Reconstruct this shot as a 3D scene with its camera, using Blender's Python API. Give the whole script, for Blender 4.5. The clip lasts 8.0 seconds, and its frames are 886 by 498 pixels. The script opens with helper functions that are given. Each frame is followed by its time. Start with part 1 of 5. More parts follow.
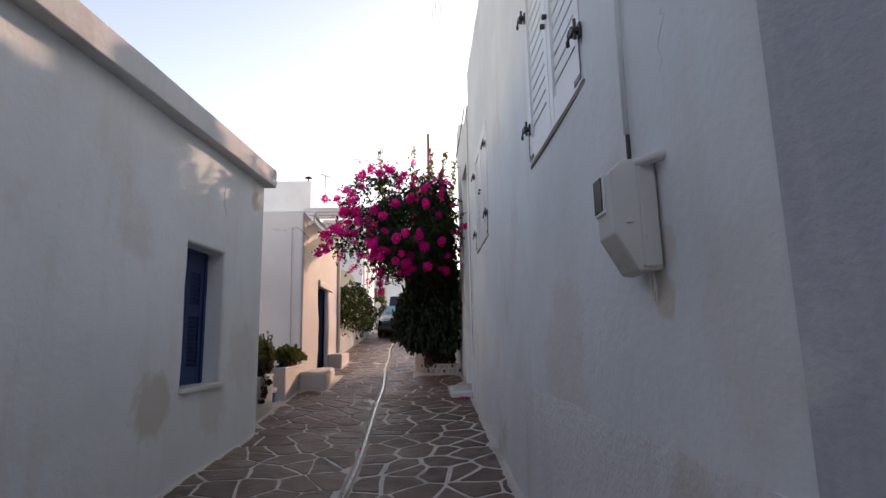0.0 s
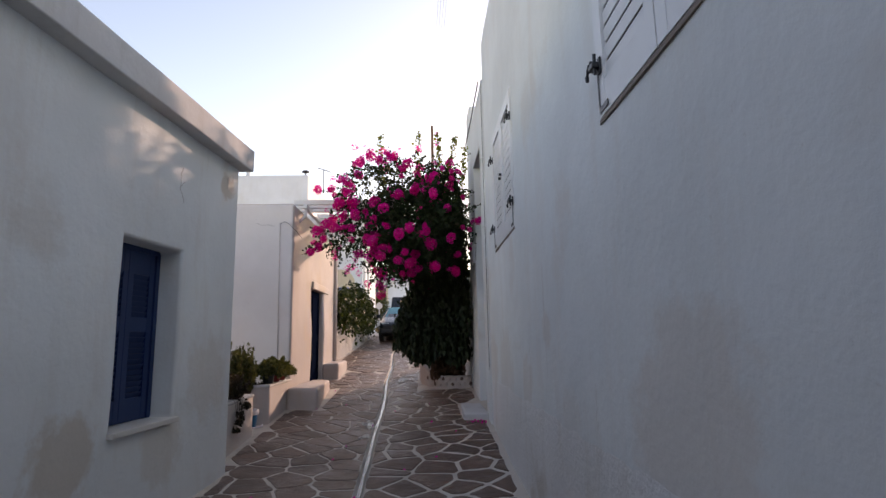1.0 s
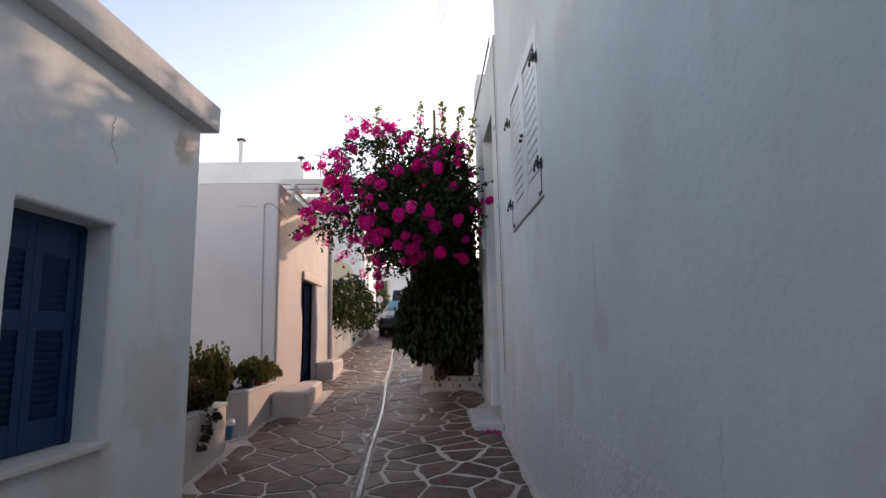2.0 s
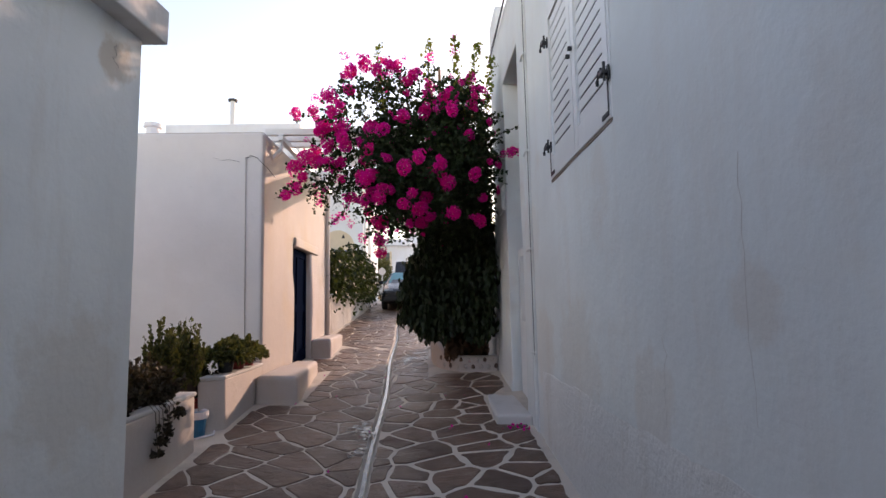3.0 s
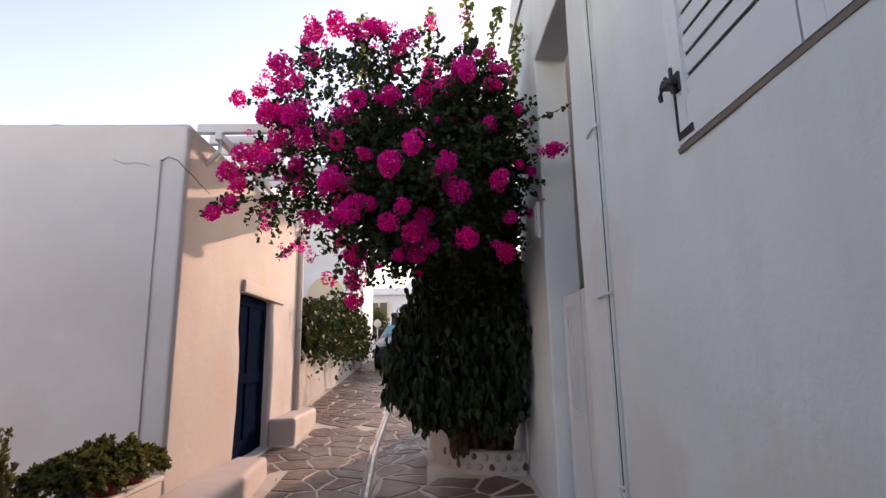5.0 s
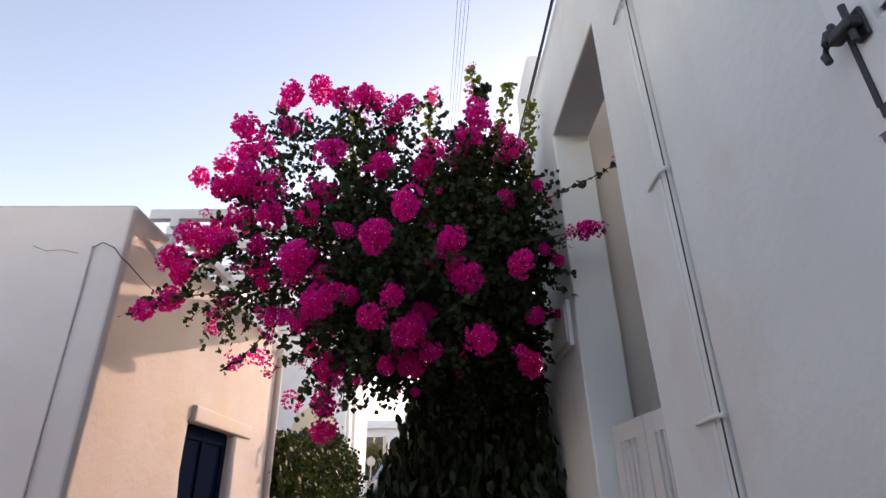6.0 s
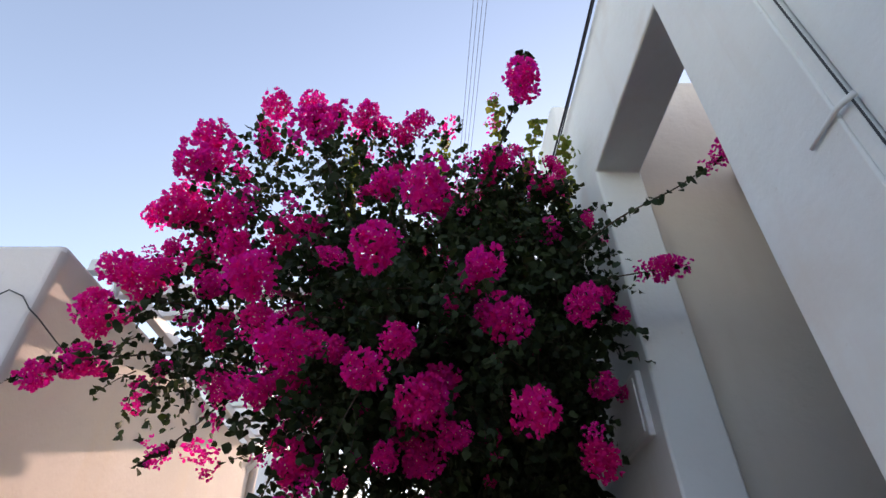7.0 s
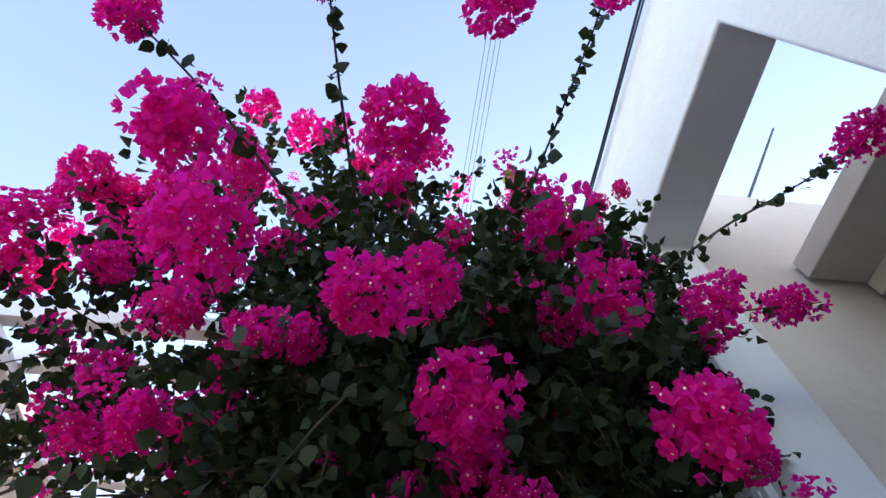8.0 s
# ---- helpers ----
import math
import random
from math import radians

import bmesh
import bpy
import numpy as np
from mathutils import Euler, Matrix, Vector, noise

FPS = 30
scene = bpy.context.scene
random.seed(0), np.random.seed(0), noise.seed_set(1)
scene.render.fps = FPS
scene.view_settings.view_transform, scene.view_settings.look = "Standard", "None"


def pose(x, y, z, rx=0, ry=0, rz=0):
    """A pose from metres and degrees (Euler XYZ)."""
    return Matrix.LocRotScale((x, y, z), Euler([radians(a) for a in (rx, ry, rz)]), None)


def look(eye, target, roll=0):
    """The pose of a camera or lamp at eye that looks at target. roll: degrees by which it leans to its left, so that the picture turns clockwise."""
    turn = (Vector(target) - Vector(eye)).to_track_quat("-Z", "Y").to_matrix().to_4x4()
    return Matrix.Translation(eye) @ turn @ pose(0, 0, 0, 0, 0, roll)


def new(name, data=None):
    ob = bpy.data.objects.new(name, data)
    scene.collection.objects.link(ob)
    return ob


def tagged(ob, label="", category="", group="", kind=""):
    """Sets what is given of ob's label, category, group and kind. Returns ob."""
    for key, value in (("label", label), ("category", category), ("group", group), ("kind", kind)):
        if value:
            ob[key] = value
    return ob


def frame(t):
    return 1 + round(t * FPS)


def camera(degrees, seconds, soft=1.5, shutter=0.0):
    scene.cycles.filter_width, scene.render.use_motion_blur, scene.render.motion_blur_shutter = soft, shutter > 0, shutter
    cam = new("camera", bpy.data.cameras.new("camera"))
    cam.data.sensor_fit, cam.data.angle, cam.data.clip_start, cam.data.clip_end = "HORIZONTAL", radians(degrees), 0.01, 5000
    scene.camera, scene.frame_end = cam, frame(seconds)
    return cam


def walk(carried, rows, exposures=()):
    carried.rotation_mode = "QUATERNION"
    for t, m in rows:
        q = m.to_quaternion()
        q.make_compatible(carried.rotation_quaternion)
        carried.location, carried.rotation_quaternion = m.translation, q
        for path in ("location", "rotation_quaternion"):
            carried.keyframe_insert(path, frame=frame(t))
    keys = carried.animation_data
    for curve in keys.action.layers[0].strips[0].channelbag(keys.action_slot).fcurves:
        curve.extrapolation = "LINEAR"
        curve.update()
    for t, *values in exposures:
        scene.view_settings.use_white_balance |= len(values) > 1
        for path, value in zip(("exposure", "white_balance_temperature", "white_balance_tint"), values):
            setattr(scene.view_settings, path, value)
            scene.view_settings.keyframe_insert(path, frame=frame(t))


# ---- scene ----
cam = camera(79.3, 8.0)
METRES, EYE, TILT, LEAN, TURN = 9.375, 1.65, 0.0, 0.0, -2.1
ROWS = [
    (0.0, 0.0, 0.0, 0.0, 0.19, 9.56, 1.11),
    (0.5, 0.0014, 0.0735, 0.0021, 0.23, 9.51, 1.19),
    (1.0, -0.0133, 0.1388, 0.0215, 0.41, 9.43, 1.07),
    (1.5, -0.015, 0.1978, 0.0249, 0.49, 9.38, 1.14),
    (3.0, -0.0376, 0.3867, 0.0281, 0.82, 5.92, 1.12),
    (3.5, -0.0393, 0.4476, 0.0296, 0.78, 4.83, 0.94),
    (4.0, -0.0371, 0.5101, 0.0342, 0.71, 5.02, 1.18),
    (5.5, -0.0497, 0.6958, 0.0564, 0.96, 17.72, 0.87),
    (6.0, -0.0498, 0.7523, 0.0598, 0.97, 24.99, 0.96),
    (6.5, -0.0586, 0.8081, 0.0652, 1.35, 30.57, 0.7),
    (7.0, -0.0639, 0.8641, 0.0712, 0.9, 37.42, 0.77),
    (7.5, -0.0783, 0.9247, 0.0759, 0.34, 46.11, 0.8),
    (8.0, -0.0865, 0.9873, 0.0774, -4.49, 59.38, 0.98),
]
EXPOSURES = [(0.0, 1.42, 9300, 28), (1.5, 1.3, 9000, 26), (3.5, 1.64, 9100, 27), (5.5, 1.64, 9300, 29), (6.5, 1.62, 8800, 25), (7.0, 1.68, 8300, 22), (7.5, 2.0, 7800, 20), (8.0, 2.4, 7500, 22)]
walk(cam, [(t, pose(0, 0, EYE, TILT, LEAN, TURN) @ pose(METRES * x, METRES * y, METRES * z, 90 + pitch, roll, yaw)) for t, x, y, z, yaw, pitch, roll in ROWS], EXPOSURES)

# ---- light ----
SUN_AZ, SUN_EL = 25.0, 16.4
world = bpy.data.worlds.new("sky")
scene.world = world
world.use_nodes = True
wn = world.node_tree.nodes
sky = wn.new("ShaderNodeTexSky")
sky.sky_type = "NISHITA"
sky.sun_disc = False
sky.sun_elevation = radians(SUN_EL)
sky.sun_rotation = radians(SUN_AZ)
sky.dust_density, sky.ozone_density = 0.4, 1.5
wn["Background"].inputs["Strength"].default_value = 0.15
world.node_tree.links.new(sky.outputs[0], wn["Background"].inputs["Color"])
sun = new("sun", bpy.data.lights.new("sun", "SUN"))
sun.data.energy, sun.data.angle, sun.data.color = 1.4, radians(0.6), (1.0, 0.85, 0.78)
sa, se = radians(SUN_AZ), radians(SUN_EL)
sun.matrix_world = look((30 * math.sin(sa) * math.cos(se), 30 * math.cos(sa) * math.cos(se), 30 * math.sin(se)), (0, 0, 0))


# ---- materials ----
def make_mat(name):
    m = bpy.data.materials.new(name)
    m.use_nodes = True
    nt = m.node_tree
    return m, nt, nt.nodes["Principled BSDF"]


def node(nt, kind, **kw):
    n = nt.nodes.new(kind)
    for k, v in kw.items():
        if k in n.inputs.keys():
            n.inputs[k].default_value = v
    return n


def ramp(nt, src, a, b, ca, cb):
    r = nt.nodes.new("ShaderNodeValToRGB")
    r.color_ramp.elements[0].position, r.color_ramp.elements[1].position = a, b
    r.color_ramp.elements[0].color, r.color_ramp.elements[1].color = (*ca, 1), (*cb, 1)
    nt.links.new(src, r.inputs[0])
    return r.outputs[0]


def mixed(nt, fac, a, b, mode="MIX"):
    n = nt.nodes.new("ShaderNodeMix")
    n.data_type, n.blend_type = "RGBA", mode
    for sock, v in ((n.inputs[0], fac), (n.inputs[6], a), (n.inputs[7], b)):
        if hasattr(v, "node"):
            nt.links.new(v, sock)
        elif isinstance(v, tuple):
            sock.default_value = (*v, 1)
        else:
            sock.default_value = v
    return n.outputs[2]


def noise_out(nt, scale, detail=6, rough=0.6, stretch=None):
    tc = nt.nodes.new("ShaderNodeTexCoord")
    n = node(nt, "ShaderNodeTexNoise", Scale=scale, Detail=detail, Roughness=rough)
    if stretch:
        mp = nt.nodes.new("ShaderNodeMapping")
        mp.inputs["Scale"].default_value = stretch
        nt.links.new(tc.outputs["Object"], mp.inputs[0])
        nt.links.new(mp.outputs[0], n.inputs["Vector"])
    else:
        nt.links.new(tc.outputs["Object"], n.inputs["Vector"])
    return n.outputs["Fac"]


def bumps(nt, bsdf, srcs):
    last = None
    for src, strength, dist in srcs:
        b = node(nt, "ShaderNodeBump", Strength=strength, Distance=dist)
        nt.links.new(src, b.inputs["Height"])
        if last:
            nt.links.new(last, b.inputs["Normal"])
        last = b.outputs[0]
    nt.links.new(last, bsdf.inputs["Normal"])


def plaster(name, base, stain, amount=0.5, rough=0.85, coarse=0.006, damp=()):
    """Whitewash over uneven render: faint broad tones, brownish damp stains, vertical runs, trowel relief."""
    m, nt, b = make_mat(name)
    broad = noise_out(nt, 0.7, 5)
    c = mixed(nt, ramp(nt, broad, 0.35, 0.7, (0, 0, 0), (1, 1, 1)), base, tuple(v * 0.86 for v in base))
    runs = noise_out(nt, 1.0, 6, 0.65, (3.2, 3.2, 0.55))
    c = mixed(nt, ramp(nt, runs, 0.52, 0.74, (0, 0, 0), (amount, amount, amount)), c, stain)
    blot = noise_out(nt, 0.9, 8, 0.55)
    c = mixed(nt, ramp(nt, blot, 0.585, 0.66, (0, 0, 0), (amount * 1.1, amount * 1.1, amount * 1.1)), c, stain)
    spots = noise_out(nt, 26, 4)
    c = mixed(nt, ramp(nt, spots, 0.68, 0.78, (0, 0, 0), (0.3, 0.3, 0.3)), c, tuple(v * 0.7 for v in stain))
    # single damp marks: place, size, strength
    for at, size, strength in damp:
        geo = nt.nodes.new("ShaderNodeNewGeometry")
        dist = nt.nodes.new("ShaderNodeVectorMath")
        dist.operation = "DISTANCE"
        nt.links.new(geo.outputs["Position"], dist.inputs[0])
        dist.inputs[1].default_value = at
        ragged = nt.nodes.new("ShaderNodeMath")
        ragged.operation = "MULTIPLY_ADD"
        nt.links.new(noise_out(nt, 3.2 / size ** 0.5, 7, 0.62), ragged.inputs[0])
        ragged.inputs[1].default_value = -1.5 * size
        nt.links.new(dist.outputs["Value"], ragged.inputs[2])
        c = mixed(nt, ramp(nt, ragged.outputs[0], 0.0, 0.34 * size, (strength, strength, strength), (0, 0, 0)), c, stain)
    nt.links.new(c, b.inputs["Base Color"])
    b.inputs["Roughness"].default_value = rough
    b.inputs["Specular IOR Level"].default_value = 0.25
    bumps(nt, b, [(noise_out(nt, 3.5, 4), 0.5, 0.02), (noise_out(nt, 24, 6), 0.5, coarse), (noise_out(nt, 160, 3), 0.4, 0.0015)])
    return m


def painted(name, base, rough=0.5, wear=(0.3, 0.28, 0.25), amount=0.35, metal=0.0, scale=9):
    m, nt, b = make_mat(name)
    w = noise_out(nt, scale, 7, 0.7)
    c = mixed(nt, ramp(nt, w, 0.6, 0.74, (0, 0, 0), (amount, amount, amount)), base, wear)
    c = mixed(nt, ramp(nt, noise_out(nt, 1.8, 4), 0.3, 0.7, (0, 0, 0), (0.4, 0.4, 0.4)), c, tuple(v * 0.75 for v in base))
    nt.links.new(c, b.inputs["Base Color"])
    b.inputs["Roughness"].default_value, b.inputs["Metallic"].default_value = rough, metal
    bumps(nt, b, [(noise_out(nt, 60, 4), 0.25, 0.002)])
    return m


def leafy(name, base, other, thin=0.35, rough=0.62):
    """Leaf: each leaf its own tone; light passes through it."""
    m, nt, b = make_mat(name)
    geo = nt.nodes.new("ShaderNodeNewGeometry")
    c = mixed(nt, geo.outputs["Random Per Island"], base, other)
    nt.links.new(c, b.inputs["Base Color"])
    b.inputs["Roughness"].default_value = rough
    b.inputs["Specular IOR Level"].default_value = 0.3
    t = nt.nodes.new("ShaderNodeBsdfTranslucent")
    c2 = mixed(nt, 1.0, c, (1.0, 1.0, 0.55), "MULTIPLY")
    nt.links.new(c2, t.inputs[0])
    mx = nt.nodes.new("ShaderNodeMixShader")
    mx.inputs[0].default_value = thin
    nt.links.new(b.outputs[0], mx.inputs[1])
    nt.links.new(t.outputs[0], mx.inputs[2])
    nt.links.new(mx.outputs[0], nt.nodes["Material Output"].inputs[0])
    return m


def bract_mat():
    m, nt, b = make_mat("magenta_bract")
    geo = nt.nodes.new("ShaderNodeNewGeometry")
    info = nt.nodes.new("ShaderNodeObjectInfo")
    c = mixed(nt, geo.outputs["Random Per Island"], (0.95, 0.02, 0.35), (0.82, 0.014, 0.42))
    c = mixed(nt, ramp(nt, info.outputs["Random"], 0.5, 1.0, (0, 0, 0), (0.5, 0.5, 0.5)), c, (0.92, 0.02, 0.25))
    nt.links.new(c, b.inputs["Base Color"])
    b.inputs["Roughness"].default_value = 0.6
    b.inputs["Specular IOR Level"].default_value = 0.2
    t = nt.nodes.new("ShaderNodeBsdfTranslucent")
    nt.links.new(c, t.inputs[0])
    mx = nt.nodes.new("ShaderNodeMixShader")
    mx.inputs[0].default_value = 0.6
    nt.links.new(b.outputs[0], mx.inputs[1])
    nt.links.new(t.outputs[0], mx.inputs[2])
    nt.links.new(mx.outputs[0], nt.nodes["Material Output"].inputs[0])
    return m


def stone_mat():
    m, nt, b = make_mat("flagstone")
    info = nt.nodes.new("ShaderNodeObjectInfo")
    geo = nt.nodes.new("ShaderNodeNewGeometry")
    add = nt.nodes.new("ShaderNodeMath")
    add.operation = "ADD"
    nt.links.new(info.outputs["Random"], add.inputs[0])
    nt.links.new(geo.outputs["Random Per Island"], add.inputs[1])
    fr = nt.nodes.new("ShaderNodeMath")
    fr.operation = "FRACT"
    nt.links.new(add.outputs[0], fr.inputs[0])
    c = ramp(nt, fr.outputs[0], 0.0, 1.0, (0.102, 0.060, 0.046), (0.225, 0.130, 0.092))
    geo2 = nt.nodes.new("ShaderNodeNewGeometry")

    def field(scale, detail, rough, stretch=(1, 1, 1)):
        mp = nt.nodes.new("ShaderNodeMapping")
        mp.inputs["Scale"].default_value = stretch
        nt.links.new(geo2.outputs["Position"], mp.inputs[0])
        n = node(nt, "ShaderNodeTexNoise", Scale=scale, Detail=detail, Roughness=rough)
        nt.links.new(mp.outputs[0], n.inputs["Vector"])
        return n.outputs["Fac"]

    c = mixed(nt, ramp(nt, field(7, 9, 0.72), 0.38, 0.66, (0, 0, 0), (0.85, 0.85, 0.85)), c, (0.120, 0.073, 0.056))
    c = mixed(nt, ramp(nt, field(1.0, 6, 0.6), 0.48, 0.64, (0, 0, 0), (0.6, 0.6, 0.6)), c, (0.225, 0.142, 0.10))
    c = mixed(nt, ramp(nt, field(16, 8, 0.75, (0.5, 1.6, 1)), 0.56, 0.68, (0, 0, 0), (0.6, 0.6, 0.6)), c, (0.05, 0.042, 0.04))
    c = mixed(nt, ramp(nt, field(55, 5, 0.7), 0.6, 0.72, (0, 0, 0), (0.5, 0.5, 0.5)), c, (0.32, 0.28, 0.25))
    nt.links.new(c, b.inputs["Base Color"])
    nt.links.new(ramp(nt, field(2.3, 6, 0.65), 0.35, 0.68, (0.3, 0.3, 0.3), (0.68, 0.68, 0.68)), b.inputs["Roughness"])
    bumps(nt, b, [(field(4.5, 7, 0.65, (0.7, 1.3, 1)), 1.0, 0.045), (field(22, 8, 0.75, (0.5, 1.6, 1)), 0.9, 0.014), (field(110, 4, 0.6), 0.5, 0.002)])
    return m


def glass_mat(name, tint, rough=0.05):
    m, nt, b = make_mat(name)
    b.inputs["Base Color"].default_value = (*tint, 1)
    b.inputs["Roughness"].default_value = rough
    b.inputs["Specular IOR Level"].default_value = 0.45
    return m


def water_mat(name, rough, wave):
    m, nt, b = make_mat(name)
    b.inputs["Base Color"].default_value = (0.045, 0.034, 0.028, 1)
    b.inputs["Roughness"].default_value = rough
    b.inputs["Specular IOR Level"].default_value = 0.7
    bumps(nt, b, [(noise_out(nt, 9, 4, 0.6), wave, 0.02 + 0.02 * (wave > 0.5)), (noise_out(nt, 45, 4), 0.3, 0.004)])
    return m


M_WALL_A = plaster("whitewash_street", (0.76, 0.78, 0.77), (0.56, 0.48, 0.40), 0.32, damp=[((-2.38, 4.9, 1.12), 0.3, 0.75), ((-2.22, 6.7, 1.5), 0.4, 0.35), ((-2.3, 6.0, 1.0), 0.3, 0.4), ((-2.2, 6.95, 3.5), 0.16, 0.8)])
M_WALL_R = plaster("whitewash_tall", (0.74, 0.775, 0.775), (0.62, 0.53, 0.46), 0.27, damp=[((0.82, 7.5, 1.45), 0.5, 0.28), ((0.82, 6.2, 1.42), 0.25, 0.32), ((0.82, 4.75, 1.34), 0.22, 0.16), ((0.82, 5.35, 1.9), 0.15, 0.35), ((0.82, 3.2, 1.5), 0.5, 0.4), ((0.82, 1.8, 1.78), 0.08, 0.8), ((0.82, 1.74, 1.95), 0.07, 0.6), ((0.82, 8.6, 1.5), 0.4, 0.3), ((0.8, 9.0, 2.6), 0.35, 0.25)])
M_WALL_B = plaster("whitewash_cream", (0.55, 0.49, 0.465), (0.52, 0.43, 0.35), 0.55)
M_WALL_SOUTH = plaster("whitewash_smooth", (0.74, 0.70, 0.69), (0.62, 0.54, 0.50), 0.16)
M_RUBBLE = plaster("bare_rubble", (0.46, 0.42, 0.40), (0.26, 0.23, 0.21), 0.8, 0.95, 0.05)
M_WALL_FAR = plaster("whitewash_far", (0.80, 0.82, 0.85), (0.6, 0.56, 0.5), 0.2)
M_CREAM = plaster("cream_render", (0.74, 0.62, 0.45), (0.55, 0.45, 0.33), 0.3)
M_COURT = plaster("court_render", (0.68, 0.63, 0.57), (0.55, 0.47, 0.4), 0.3)
M_DADO = plaster("roughcast", (0.74, 0.74, 0.73), (0.5, 0.44, 0.37), 0.45, 0.95, 0.03)
M_CONCRETE = plaster("painted_concrete", (0.62, 0.61, 0.6), (0.4, 0.36, 0.32), 0.5)
M_MORTAR = plaster("limewashed_joint", (0.63, 0.56, 0.49), (0.36, 0.31, 0.27), 0.6, 0.8, 0.012)
M_STONE = stone_mat()
# darker blue-grey tone, for the tall house's end wall only
M_GREY = plaster("end_wall_grey", (0.42, 0.44, 0.47), (0.62, 0.62, 0.62), 0.6, 0.9, 0.012)
M_BLUE = painted("blue_paint", (0.004, 0.028, 0.10), 0.6, (0.03, 0.07, 0.2))
M_DOOR = painted("dark_blue_paint", (0.006, 0.011, 0.026), 0.75, (0.03, 0.03, 0.035))
M_DOOR.node_tree.nodes["Principled BSDF"].inputs["Specular IOR Level"].default_value = 0.0
M_WHITE = painted("white_gloss_paint", (0.74, 0.75, 0.75), 0.45, (0.42, 0.38, 0.34), 0.3)
# near-black that paints the shade seen through gaps and openings
M_GAP_SHADE = painted("gap_shade", (0.05, 0.045, 0.045), 0.8)
M_IRON = painted("black_iron", (0.018, 0.019, 0.022), 0.45, (0.05, 0.04, 0.035))
M_BOX = painted("grey_meter_paint", (0.56, 0.56, 0.53), 0.55, (0.34, 0.26, 0.18), 0.7, 0.0, 6)
M_MARBLE = painted("marble_sill", (0.70, 0.66, 0.60), 0.4, (0.5, 0.42, 0.35))
M_SOIL = painted("soil", (0.06, 0.042, 0.03), 0.95, (0.12, 0.09, 0.06), 0.6)
M_BARK = painted("bark", (0.075, 0.05, 0.036), 0.9, (0.16, 0.11, 0.08), 0.6, 0.0, 20)
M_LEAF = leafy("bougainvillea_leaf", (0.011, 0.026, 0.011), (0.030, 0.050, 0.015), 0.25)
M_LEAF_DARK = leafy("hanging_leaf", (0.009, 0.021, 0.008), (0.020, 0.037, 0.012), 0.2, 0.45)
# much brighter yellow-green, for the shoots on top of the crown
M_LEAF_YELLOW = leafy("yellow_green_leaf", (0.12, 0.17, 0.03), (0.20, 0.20, 0.05), 0.5)
M_LEAF_SHRUB = leafy("shrub_leaf", (0.05, 0.062, 0.025), (0.15, 0.145, 0.05), 0.35)
M_LEAF_VINE = leafy("vine_leaf", (0.008, 0.018, 0.006), (0.045, 0.062, 0.014), 0.25)
M_LEAF_DRY = leafy("dry_leaf", (0.10, 0.055, 0.04), (0.16, 0.09, 0.06), 0.25)
M_BRACT = bract_mat()
M_PETAL = leafy("cream_floret", (0.85, 0.78, 0.62), (0.8, 0.75, 0.6), 0.2)
M_WATER = water_mat("running_water", 0.1, 0.4)
M_WET = water_mat("wet_film", 0.16, 0.6)


# ---- building helpers ----
def thing(name, at, label, category, group="", kind=""):
    e = new(name)
    e.location = at
    return tagged(e, label, category, group, kind)


def put(name, mesh, material, parent=None, label=""):
    ob = new(name, mesh)
    if material and not mesh.materials:
        mesh.materials.append(material)
    if parent:
        ob.parent = parent
        if parent.type == "EMPTY":
            ob.matrix_parent_inverse = Matrix.Translation(-parent.location)
    if label:
        ob["label"] = label
    return ob


def part(name, bm, material, parent=None, label="", smooth=False):
    me = bpy.data.meshes.new(name)
    bmesh.ops.recalc_face_normals(bm, faces=bm.faces)
    bm.to_mesh(me)
    bm.free()
    if smooth:
        me.shade_smooth()
    return put(name, me, material, parent, label)


def soften(ob, width=0.02, segments=3, angle=50):
    md = ob.modifiers.new("edge", "BEVEL")
    md.width, md.segments, md.limit_method, md.angle_limit = width, segments, "ANGLE", radians(angle)
    ob.data.shade_smooth()
    wn_ = ob.modifiers.new("normals", "WEIGHTED_NORMAL")
    wn_.keep_sharp = False
    return ob


def box(bm, x0, x1, y0, y1, z0, z1, m=None, bevel=0.0):
    r = bmesh.ops.create_cube(bm, size=1.0)
    vs = r["verts"]
    for v in vs:
        v.co = Vector((x0 + (v.co.x + 0.5) * (x1 - x0), y0 + (v.co.y + 0.5) * (y1 - y0), z0 + (v.co.z + 0.5) * (z1 - z0)))
    if bevel:
        es = list({e for v in vs for e in v.link_edges})
        out = bmesh.ops.bevel(bm, geom=es, offset=bevel, segments=2, affect="EDGES", profile=0.5)
        vs = [v for v in out["verts"]] + [v for v in vs if v.is_valid]
    if m is not None:
        bmesh.ops.transform(bm, matrix=m, verts=list(set(vs)))
    return vs


def tube(bm, pts, r0, r1=None, sides=8):
    """A tapering tube along a list of points."""
    r1 = r0 if r1 is None else r1
    rings = []
    pts = [Vector(p) for p in pts]
    for i, p in enumerate(pts):
        d = (pts[min(i + 1, len(pts) - 1)] - pts[max(i - 1, 0)]).normalized()
        a = d.cross(Vector((0.31, 0.17, 0.93)))
        if a.length < 0.05:
            a = d.cross(Vector((1, 0, 0)))
        a.normalize()
        b = d.cross(a)
        r = r0 + (r1 - r0) * i / max(1, len(pts) - 1)
        rings.append([bm.verts.new(p + (a * math.cos(k * math.tau / sides) + b * math.sin(k * math.tau / sides)) * r) for k in range(sides)])
    for q, w in zip(rings, rings[1:]):
        for k in range(sides):
            bm.faces.new((q[k], q[(k + 1) % sides], w[(k + 1) % sides], w[k]))
    bm.faces.new(list(reversed(rings[0])))
    bm.faces.new(rings[-1])


